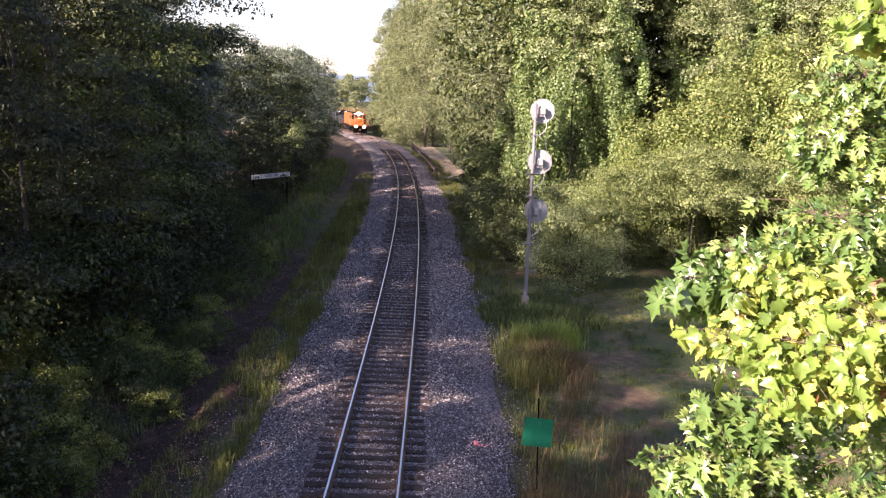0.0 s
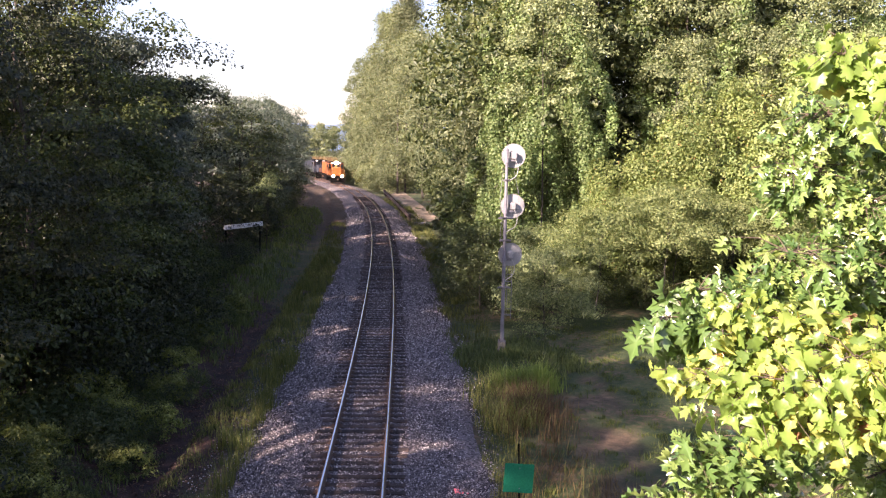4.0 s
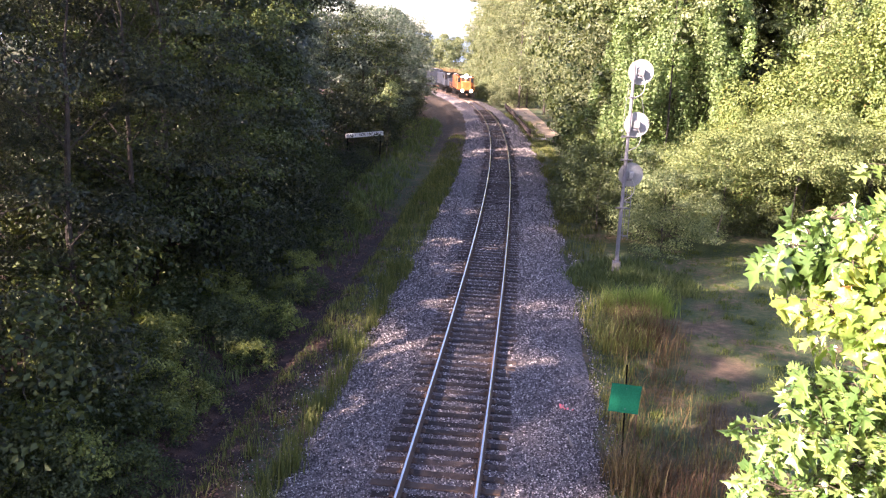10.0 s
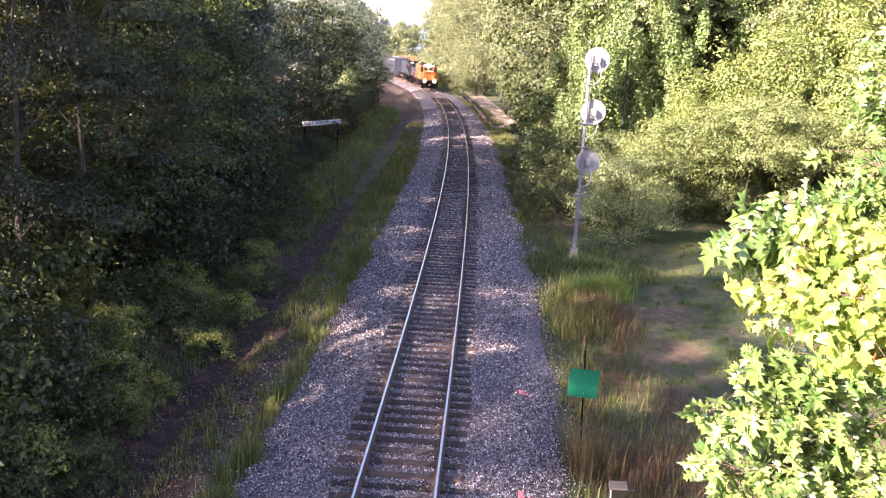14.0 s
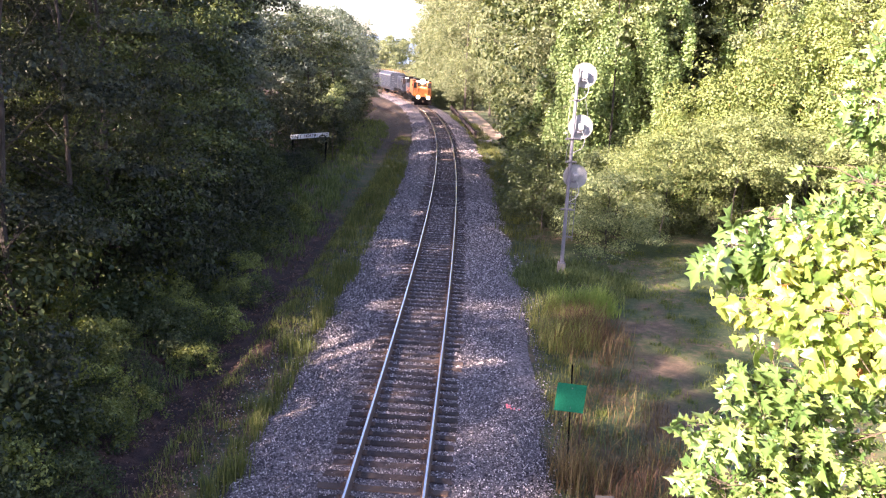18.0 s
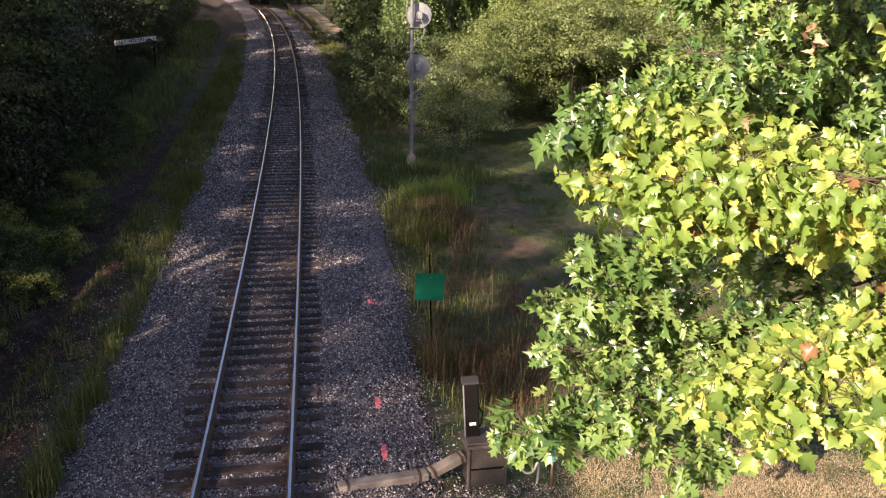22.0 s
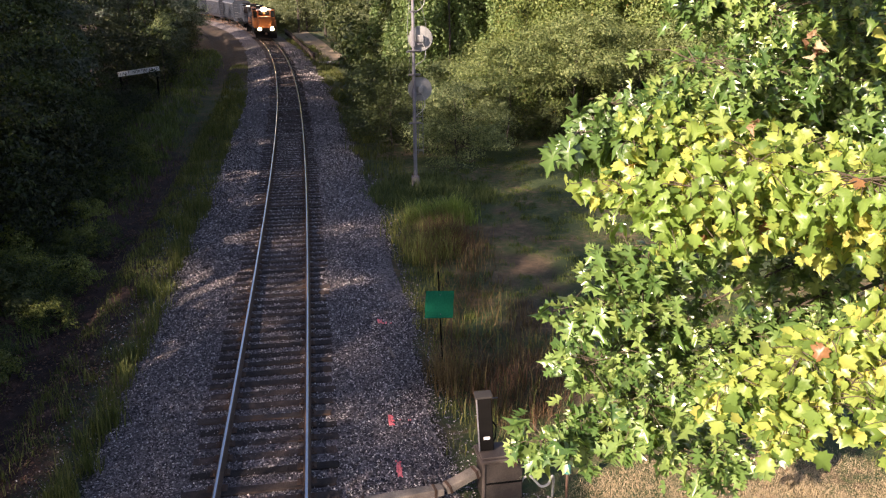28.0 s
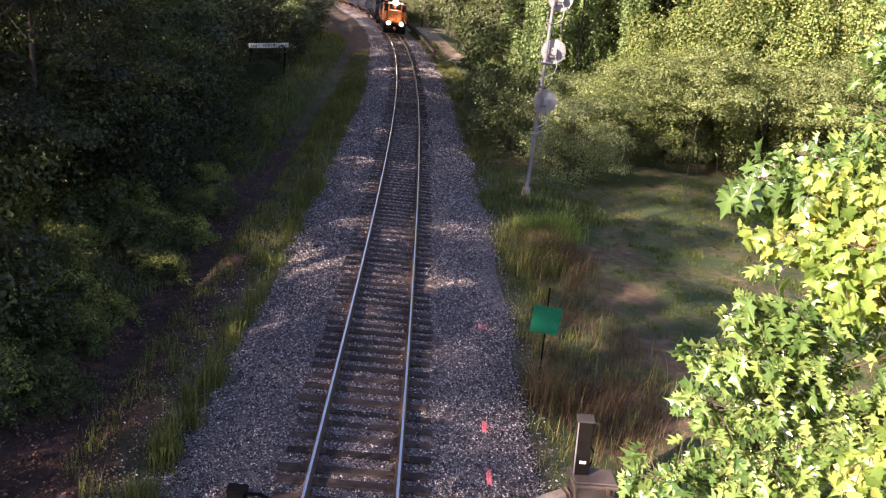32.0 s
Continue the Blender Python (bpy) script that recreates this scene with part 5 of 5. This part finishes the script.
def build_marks():
    rng = np.random.default_rng(3)
    for x, y, n, spread in ((2.33, 13.53, 80, (0.045, 0.27)), (2.33, 15.34, 60, (0.045, 0.2)), (2.52, 15.36, 7, (0.2, 0.1)), (2.46, 20.58, 16, (0.05, 0.13)), (2.6, 20.5, 9, (0.16, 0.05))):
        px, py = x + rng.uniform(-1, 1, n) * spread[0], y + rng.uniform(-1, 1, n) * spread[1]
        bm = bmesh.new()
        for a, b in zip(px, py):
            d = a - line_x(b)
            own = bmesh.new()
            bmesh.ops.create_icosphere(own, subdivisions=1, radius=rng.uniform(0.018, 0.03))
            bmesh.ops.transform(own, matrix=Matrix.Translation((a, b, -0.2 - 0.073 * max(d - 1.8, 0))) @ pose(0, 0, 0, *rng.uniform(0, 360, 3)) @ Matrix.Diagonal((1, 0.8, 0.6, 1)), verts=own.verts)
            merged(bm, own)
        tagged(finish("painted_stones", bm, PINK), "streak of pink marking paint on ballast stones", "paint mark", "pink survey marks", "stuff")


build_marks()
slat = finish("wooden_slat", box(0.06, 0.55, 0.03, (0, 0, 0.0), 0.006), PLANK)
slat.matrix_basis = Matrix.Translation((2.6, 18.6, -0.235)) @ pose(0, 0, 0, 2, 3, 8)
tagged(slat, "short pale wooden slat lying on the ballast", "slat")


def build_barrier():
    """A low dark timber barrier between the line and the dirt road, and pale stones at its end."""
    s = thing("timber_barrier", "low dark timber barrier beside a dirt road", "barrier")
    a, b = Vector((-4.0, 143.0, 0)), Vector((0.6, 94.6, 0))
    for k in range(22):
        p = a.lerp(b, k / 21)
        z = ground_z(p.x, p.y)
        part("post", box(0.22, 0.22, 1.1, (p.x, p.y, z + 0.4), 0.02), TIE_WOOD, s)
        if k:
            q = a.lerp(b, (k - 0.5) / 21)
            part("rail_beam", box(0.16, (b - a).length / 21 - 0.02, 0.3, (q.x - 0.14, q.y, ground_z(q.x, q.y) + 0.72), 0.02, turn=pose(0, 0, 0, 0, 0, math.degrees(math.atan2(-(b - a).x, (b - a).y)))), TIE_WOOD, s)
    rng = np.random.default_rng(8)
    for k in range(14):
        bm = bmesh.new()
        bmesh.ops.create_icosphere(bm, subdivisions=1, radius=0.2)
        for w in bm.verts:
            w.co *= rng.uniform(0.75, 1.2)
            w.co.z *= 0.7
        x, y = 0.9 + 0.26 * k + rng.uniform(-0.1, 0.1), 93.4 + rng.uniform(-0.7, 0.7)
        o = finish("boulder", bm, CONCRETE)
        o.matrix_basis = Matrix.Translation((x, y, ground_z(x, y) + 0.08)) @ pose(0, 0, 0, 0, 0, rng.uniform(0, 360)) @ Matrix.Scale(rng.uniform(0.7, 1.2), 4)
        tagged(o, "pale boulder at the edge of the dirt road", "boulder", "row of pale boulders")


build_barrier()


# ---------------------------------------------------------------- leafy boughs near the bridge
def leaf_shape(half, cup, droop, shift):
    """A lobed leaf from one half of its outline: corners and triangles, cupped along the midrib."""
    ring = [(0.0, 0.0)] + half + [(0.0, 1.0)] + [(-x * (1 - shift), y + shift * 0.05) for x, y in reversed(half)]
    pts = [(x, y, cup * abs(x) - droop * y * y) for x, y in ring]
    mid = (0.0, 0.42, -0.02 - droop * 0.18)
    stalk = [(-0.012, -0.3, 0.03), (0.012, -0.3, 0.03)]
    n = len(pts)
    tri = [(n, i, (i + 1) % n) for i in range(n)] + [(n + 1, n + 2, 0)]
    return np.array(pts + [mid] + stalk), np.array(tri)


MAPLE_HALF = [(0.24, -0.05), (0.3, 0.06), (0.52, 0.14), (0.42, 0.28), (0.64, 0.5), (0.48, 0.57), (0.34, 0.6), (0.25, 0.62), (0.26, 0.8), (0.12, 0.85)]
OAK_HALF = [(0.05, 0.08), (0.17, 0.07), (0.33, 0.17), (0.2, 0.21), (0.11, 0.28), (0.27, 0.37), (0.52, 0.53), (0.36, 0.53), (0.14, 0.55), (0.22, 0.68), (0.36, 0.84), (0.17, 0.8), (0.08, 0.88)]


def bough_tree(name, label, trunk, height, tips, half, size, material, seed, n_leaf, upper=1.0, lower=0.9, bare=False):
    """A tree whose boughs reach towards the bridge: trunk, boughs, twigs, and leaves in sprays."""
    rng = np.random.default_rng(seed)
    tx, ty = trunk
    z0 = ground_z(tx, ty)
    t = thing(name, label, "tree", at=Matrix.Translation((tx, ty, z0)))
    part("trunk", tube([(0, 0, -0.5), (0.1, 0.05, height * 0.3), (0, 0.15, height * 0.6), (0.15, 0.1, height)], 0.19, 12, taper=0.7), BARK, t, smoothed=True)
    forms = [leaf_shape(half, c, d, s) for c, d, s in ((0.7, 0.6, 0.0), (-0.6, 0.75, 0.12), (0.35, -0.3, 0.2), (1.15, 0.9, 0.08))]
    spots, ways, faced = [], [], []
    total = sum(w for *_, w in tips)
    for x, y, z, spread, weight in tips:
        e = Vector((x - tx, y - ty, z - z0))
        a = Vector((0.05, 0.08, min(max(e.z * 0.82 - 0.5, 1.0) if z > 5.5 else e.z + 1.5, height * 0.92)))
        c = a.lerp(e, 0.5) + Vector((rng.normal() * 0.2, rng.normal() * 0.2, 0.45))
        curve = [a * (1 - k) ** 2 + c * 2 * k * (1 - k) + e * k * k for k in [i / 10 for i in range(11)]]
        bough = part("bough", tube(curve[:9], 0.045, 7, taper=0.85), TWIG, t, smoothed=True)
        if bare and z < 5.5:
            for f in (3, 5):
                start = curve[f]
                fork = start + Vector((rng.uniform(-0.9, -0.3), rng.uniform(-0.5, 0.5), rng.uniform(-0.2, 0.7)))
                part("branch", tube([start, start.lerp(fork, 0.5) + Vector((0, 0, 0.12)), fork], 0.018, 5, taper=0.7), TWIG, bough)
        sprays = max(int(n_leaf * weight / total / 5), 4)
        twigs = bmesh.new()
        for _ in range(sprays):
            k = 1 - (0.58 if z > 5.5 or not bare else 0.52) * rng.uniform(0, 1) ** 1.6
            i = min(int(k * 10), 9)
            p = curve[i].lerp(curve[i + 1], k * 10 - i)
            off = Vector(rng.normal(size=3)) * spread * rng.uniform(0.3, 0.85)
            off.z = off.z * 0.55 - 0.08
            if off.length > 1.25 * spread:
                off *= 1.25 * spread / off.length
            q = p + off
            tube([p, p.lerp(q, 0.5) + Vector((0, 0, 0.06)), q], 0.007, 4, twigs, taper=0.6)
            way = (off + Vector((-0.35, -0.25, -0.1)) * spread).normalized()
            turned = Vector((-0.5, -0.65, 0.6)) + Vector(rng.normal(size=3)) * 0.58
            hang = way * 0.6 + Vector(rng.normal(size=3)) * 0.25 + Vector((-0.1, -0.15, -0.75))
            for j in range(int(rng.integers(4, 7))):
                spots.append(q + Vector(rng.normal(size=3)) * 0.06 - way * (0.05 * j))
                ways.append((hang + Vector(rng.normal(size=3)) * 0.38).normalized())
                faced.append(turned + Vector(rng.normal(size=3)) * 0.5)
        tagged(part("twig_spray", twigs, TWIG, bough), kind="stuff")
    spots, ways = np.array([tuple(v) for v in spots]), np.array([tuple(v) for v in ways])
    n = len(spots)
    nor = np.array([tuple(v) for v in faced])
    side = np.cross(ways, nor)
    side /= np.linalg.norm(side, axis=1)[:, None]
    nor = np.cross(side, ways)
    s = size * rng.uniform(0.6, 1.25, n) * np.where(spots[:, 2] + z0 > 7.05, upper, np.where(spots[:, 2] + z0 > 5.5, 1.0, lower))
    nearest = np.argsort(spots[:, 1] + spots[:, 0] * 0.5)[:300]
    alone = set(int(i) for i in nearest)
    meshes = [raw_mesh("leaf", v, f, material) for v, f in forms]
    verts, faces, base = [], [], 0
    for i in range(n):
        form = i % 4
        m = Matrix(((side[i][0], ways[i][0], nor[i][0], spots[i][0]), (side[i][1], ways[i][1], nor[i][1], spots[i][1]), (side[i][2], ways[i][2], nor[i][2], spots[i][2]), (0, 0, 0, 1))) @ Matrix.Scale(s[i], 4)
        if i in alone:
            o = part_from("leaf", meshes[form], t)
            o.matrix_basis = m
        else:
            v, f = forms[form]
            a = np.array(m)
            verts.append(v @ a[:3, :3].T + a[:3, 3])
            faces.append(f + base)
            base += len(v)
    rest = part_from("leaves", raw_mesh("leaves", np.concatenate(verts), np.concatenate(faces), material), t, "many more leaves of the same boughs")
    tagged(rest, kind="stuff")
    return t


def build_boughs():
    maple = ((4.1, 7.7, 6.6, 0.33, 1.0), (4.3, 7.8, 6.75, 0.36, 0.9), (3.98, 7.4, 6.2, 0.4, 1.1), (4.3, 7.2, 6.0, 0.36, 0.6), (4.9, 7.0, 6.5, 0.45, 1.2), (5.5, 6.8, 6.2, 0.42, 0.65), (5.7, 6.5, 6.45, 0.45, 0.9), (4.5, 7.1, 6.3, 0.4, 0.8),
             (4.62, 6.8, 8.98, 0.3, 0.8), (5.0, 6.6, 8.75, 0.36, 0.9), (5.6, 6.6, 8.5, 0.4, 0.8), (5.9, 6.5, 7.6, 0.35, 0.4), (6.4, 6.4, 4.1, 0.5, 0.65), (5.5, 6.9, 3.9, 0.42, 0.6),
             (5.0, 7.2, 4.2, 0.3, 0.4), (5.7, 7.1, 4.5, 0.3, 0.25))
    tree = bough_tree("maple_tree", "maple tree with sunlit yellow-green leaves turning for autumn", (11.2, 8.2), 9.0, maple, MAPLE_HALF, 0.126, LEAF_MAPLE, 77, 10000, lower=1.2)
    rng = np.random.default_rng(79)
    v, f = leaf_shape(MAPLE_HALF, 1.4, 1.1, 0.1)
    for x, y, z, n, wide in ((6.95, 6.6, 4.72, 190, 0.16), (5.8, 7.6, 7.41, 10, 0.05), (5.08, 7.2, 6.77, 4, 0.04)):
        verts, faces = [], []
        a, c, e = frames_of(rng, n, 0.0)
        for k in range(n):
            turn = np.stack([a[k], c[k], e[k]], 1) * 0.08 * rng.uniform(0.6, 1.1)
            verts.append(v @ turn.T + rng.normal(size=3) * (wide, wide, wide * 1.6) + (x - 11.2, y - 8.2, z - ground_z(11.2, 8.2)))
            faces.append(f + k * len(v))
        tagged(part_from("withered_leaves", raw_mesh("withered_leaves", np.concatenate(verts), np.concatenate(faces), WITHERED), tree, "curled brown withered leaves"), kind="stuff")
    oak = ((4.2, 8.9, 4.4, 0.4, 1.0), (4.2, 9.0, 3.7, 0.45, 1.0), (3.62, 8.8, 2.85, 0.33, 0.7), (4.4, 8.9, 2.75, 0.3, 0.5), (4.8, 8.8, 3.2, 0.5, 1.1), (4.4, 9.0, 4.9, 0.45, 0.9), (6.0, 9.0, 3.3, 0.55, 0.9), (5.6, 9.0, 2.2, 0.5, 0.7),
           (3.66, 7.75, 6.7, 0.27, 1.5), (3.9, 7.8, 6.62, 0.26, 1.3), (4.05, 8.1, 6.9, 0.28, 1.1), (4.8, 7.9, 7.3, 0.45, 2.0), (5.3, 8.6, 7.1, 0.5, 2.2), (5.1, 8.6, 8.0, 0.5, 2.6), (5.9, 9.0, 8.9, 0.65, 3.2), (5.7, 8.4, 7.7, 0.5, 2.6), (6.5, 9.2, 7.75, 0.5, 2.4), (5.3, 8.4, 8.6, 0.45, 1.8))
    bough_tree("oak_tree", "oak tree with deeply lobed glossy green leaves", (11.6, 11.0), 9.5, oak, OAK_HALF, 0.205, LEAF_OAK, 78, 14500, 0.66, 1.05, True)


build_boughs()


# ---------------------------------------------------------------- the train
def wheel_set(parent, y, gauge=0.7525):
    """A truck: side frames, axles and wheels."""
    truck = part("truck_frame", box(0.16, 2.9, 0.35, (-1.0, y, 0.62), 0.04), BLACK_STEEL, parent)
    box_bm = box(0.16, 2.9, 0.35, (1.0, y, 0.62), 0.04)
    part("side_frame", box_bm, BLACK_STEEL, truck)
    for dy in (-0.95, 0.95):
        part("axle", rod((-0.95, y + dy, 0.5), (0.95, y + dy, 0.5), 0.08, 0.08, 10), BLACK_STEEL, truck)
        for sx in (-1, 1):
            bm = rod((sx * gauge - 0.06, y + dy, 0.5), (sx * gauge + 0.06, y + dy, 0.5), 0.5, 0.5, 22)
            part("wheel", bm, RUST, truck)


def build_locomotive(paint, lit, label):
    t = thing("locomotive", label, "locomotive", "locomotives of the train")
    part("frame_deck", box(2.9, 17.2, 0.28, (0, 8.9, 1.42), 0.03), BLACK_STEEL, t)
    part("fuel_tank", box(2.5, 4.6, 0.8, (0, 8.9, 0.85), 0.15), BLACK_STEEL, t)
    part("pilot", box(2.8, 0.12, 0.9, (0, 0.25, 0.72), 0.03), BLACK_STEEL, t, "black pilot plate with a plough")
    part("coupler", box(0.28, 0.7, 0.3, (0, 0.0, 0.88), 0.06), RUST, t)
    nose = part("nose", box(1.75, 1.9, 1.5, (0, 1.75, 2.3), 0.12), paint, t)
    part("nose_door", box(0.6, 0.04, 1.3, (-0.3, 0.79, 2.25), 0.02), paint, nose)
    cab = part("cab", box(3.0, 2.3, 2.35, (0, 3.75, 2.75), 0.1), paint, t)
    bm = box(3.02, 2.36, 0.12, (0, 3.75, 3.98), 0.05)
    box(1.9, 2.36, 0.16, (0, 3.75, 4.1), 0.07, bm)
    part("cab_roof", bm, BLACK_STEEL, cab)
    for sx, w in ((-0.42, 0.62), (0.42, 0.62), (-1.16, 0.5), (1.16, 0.5)):
        win = part("windshield", box(w, 0.03, 0.55 if abs(sx) < 1 else 0.8, (sx, 2.59, 3.5 if abs(sx) < 1 else 3.35), 0.02), GLASS, cab)
        part("gasket", box(w + 0.08, 0.02, 0.06, (sx, 2.585, 3.2 if abs(sx) < 1 else 2.92), 0.01), BLACK_STEEL, win)
    for sx in (-1, 1):
        part("side_window", box(0.03, 1.3, 0.6, (sx * 1.51, 3.75, 3.35), 0.02), GLASS, cab)
        part("number_board", box(0.55, 0.05, 0.22, (sx * 0.72, 2.57, 3.92), 0.02), WHITE_PAINT, cab)
    hood = part("long_hood", box(1.75, 12.0, 2.35, (0, 10.95, 2.75), 0.1), paint, t)
    for k in range(6):
        for sx in (-1, 1):
            part("hood_door", box(0.03, 1.1, 1.5, (sx * 0.885, 6.2 + k * 1.35, 2.4), 0.02), paint, hood)
    for k in range(3):
        part("radiator_fan", rod((0, 13.0 + k * 1.3, 3.9), (0, 13.0 + k * 1.3, 4.1), 0.55, 0.5, 18), BLACK_STEEL, hood)
    part("exhaust_stack", box(0.5, 1.0, 0.25, (0, 9.6, 4.0), 0.04), BLACK_STEEL, hood)
    part("dynamic_brake", box(2.0, 2.6, 0.5, (0, 10.2, 3.75), 0.12), paint, hood)
    part("horn", rod((0.3, 3.2, 4.25), (0.3, 2.85, 4.3), 0.05, 0.1, 10), RUST, t)
    part("bell", rod((0, 2.9, 4.2), (0, 2.9, 4.35), 0.13, 0.06, 12), RUST, t)
    for sx in (-1, 1):
        part("handrail", tube([(sx * 1.4, 0.45, 1.6), (sx * 1.4, 0.45, 2.55), (sx * 1.4, 2.4, 2.55)], 0.022, 6), paint, t)
        part("side_rail", tube([(sx * 1.42, 5.1, 2.5), (sx * 1.42, 17.2, 2.5)], 0.022, 6), paint, t)
        for k in range(7):
            part("stanchion", rod((sx * 1.42, 5.2 + k * 1.95, 1.5), (sx * 1.42, 5.2 + k * 1.95, 2.5), 0.02, 0.02, 6), paint, t)
        for k in range(3):
            part("step", box(0.55, 0.3, 0.04, (sx * 1.15, 0.5, 0.45 + k * 0.33), 0.008), BLACK_STEEL, t)
    part("front_rail", tube([(-1.2, 0.42, 1.6), (-1.2, 0.42, 2.5), (-0.35, 0.42, 2.5), (-0.35, 0.42, 1.6)], 0.022, 6), paint, t)
    part("front_rail", tube([(1.2, 0.42, 1.6), (1.2, 0.42, 2.5), (0.35, 0.42, 2.5), (0.35, 0.42, 1.6)], 0.022, 6), paint, t)
    lamp = part("headlight_box", box(0.86, 0.2, 0.46, (0, 2.52, 3.98), 0.05), BLACK_STEEL, t)
    # Headlight and ditch light discs are oversized to suggest the lamps' glare.
    for sx in (-0.12, 0.12):
        part("headlight", rod((sx, 2.36, 3.98), (sx, 2.43, 3.98), 0.25, 0.23, 20), HEADLIGHT if lit else GLASS, lamp, "glowing warm headlight" if lit else "")
    for sx in (-0.82, 0.82):
        stand = part("ditch_light_bracket", box(0.3, 0.16, 0.3, (sx, 0.36, 1.5), 0.03), BLACK_STEEL, t)
        part("ditch_light", rod((sx, 0.22, 1.5), (sx, 0.29, 1.5), 0.23, 0.21, 18), DITCHLIGHT if lit else GLASS, stand, "glowing warm ditch light" if lit else "")
    for y in (3.0, 14.6):
        wheel_set(t, y)
    return t


def build_hopper(label, paint):
    t = thing("hopper_car", label, "freight car", "freight cars of the train")
    bm = bmesh.new()
    prof = [(-1.5, 1.5), (-1.55, 3.9), (-1.2, 4.35), (1.2, 4.35), (1.55, 3.9), (1.5, 1.5), (0.9, 0.9), (-0.9, 0.9)]
    ends = [[bm.verts.new((x, y, z)) for x, z in prof] for y in (0.8, 16.6)]
    for k in range(8):
        bm.faces.new((ends[0][k], ends[0][(k + 1) % 8], ends[1][(k + 1) % 8], ends[1][k]))
    bm.faces.new(ends[0][::-1])
    bm.faces.new(ends[1])
    body = part("body", bm, paint, t)
    for k in range(11):
        for sx in (-1, 1):
            part("rib", box(0.1, 0.12, 2.4, (sx * 1.57, 1.5 + k * 1.45, 2.7), 0.02), paint, body)
    part("walkway", box(1.0, 15.6, 0.07, (0, 8.7, 4.48), 0.02), ALUMINIUM, t)
    for k in range(6):
        part("hatch", box(1.3, 0.9, 0.1, (0, 2.5 + k * 2.5, 4.4), 0.03), paint, t)
    # Pale chord colour paints the sun glint along the cars' top edges.
    for sx in (-1, 1):
        part("top_chord", box(0.12, 15.9, 0.18, (sx * 1.56, 8.7, 3.9), 0.03), ALUMINIUM, t)
    for k in range(6):
        part("ladder_rung", rod((-1.3, 0.72, 1.6 + k * 0.42), (-0.8, 0.72, 1.6 + k * 0.42), 0.02, 0.02, 6), ALUMINIUM, t)
    part("end_sill", box(2.9, 0.3, 0.35, (0, 0.55, 1.15), 0.03), paint, t)
    part("coupler", box(0.28, 0.9, 0.3, (0, 0.2, 0.9), 0.06), RUST, t)
    for y in (2.2, 15.2):
        wheel_set(t, y)
    return t


TRAIN = [build_locomotive(ORANGE, True, "orange freight locomotive with headlight and ditch lights burning"),
         build_locomotive(DARKCAR, False, "dark blue-grey second locomotive behind the leading one"),
         build_hopper("blue-grey covered hopper car, top rails pale for sun glint", GREYCAR),
         build_hopper("dark covered hopper car on the track", DARKCAR),
         build_hopper("blue-grey covered hopper car on the track", GREYCAR)]


# ---------------------------------------------------------------- ties and tie plates, the nearest pieces last
def build_ties():
    rng = np.random.default_rng(9)
    kinds = []
    for k in range(6):
        bm = box(2.59, 0.225, 0.17, (0, 0, -0.263), 0.012)
        for v in bm.verts:
            v.co += Vector((rng.normal() * 0.02 * (abs(v.co.x) > 1), rng.normal() * 0.011, rng.normal() * 0.007))
        me = bpy.data.meshes.new("tie")
        bm.to_mesh(me)
        bm.free()
        me.materials.append(TIE_WOOD)
        kinds.append(me)
    rusty = kinds[0].copy()
    rusty.materials[0] = RUSTY_TIE
    bm = box(0.34, 0.19, 0.022, (0, 0, -0.172), 0.004)
    for sx, sy in ((-0.11, 0.06), (0.11, -0.06), (-0.1, -0.06), (0.1, 0.06)):
        box(0.03, 0.03, 0.04, (sx, sy, -0.15), 0.005, bm)
    plate = bpy.data.meshes.new("tie_plate")
    bm.to_mesh(plate)
    bm.free()
    plate.materials.append(RUST)
    for k in range(260):
        y = 3.25 + 0.5 * k
        worn = 14.6 < y < 17.0 and k % 3 == 1
        tie = part_from("tie", rusty if worn else kinds[int(rng.integers(6))], TRACK, "tie stained orange with rust" if worn else "")
        tie.matrix_basis = line_pose(y) @ pose(rng.normal() * 0.04, rng.normal() * 0.025, rng.normal() * 0.008 - 0.006, 0, 0, rng.normal() * 0.7)
        if 9 < y < 48:
            for side in (-1, 1):
                p = part_from("tie_plate", plate, TRACK)
                p.matrix_basis = line_pose(y, side * 0.7525)


build_ties()


def motions():
    for k, t in enumerate(TRAIN):
        rows = []
        for s, y in ((0, 174.0), (4, 167.5), (9, 159.0), (13, 151.5), (19, 139.0), (24, 129.6), (28, 121.8), (32, 113.8)):
            rows.append((s, line_pose(y + k * 17.6)))
        walk(t, rows)


motions()
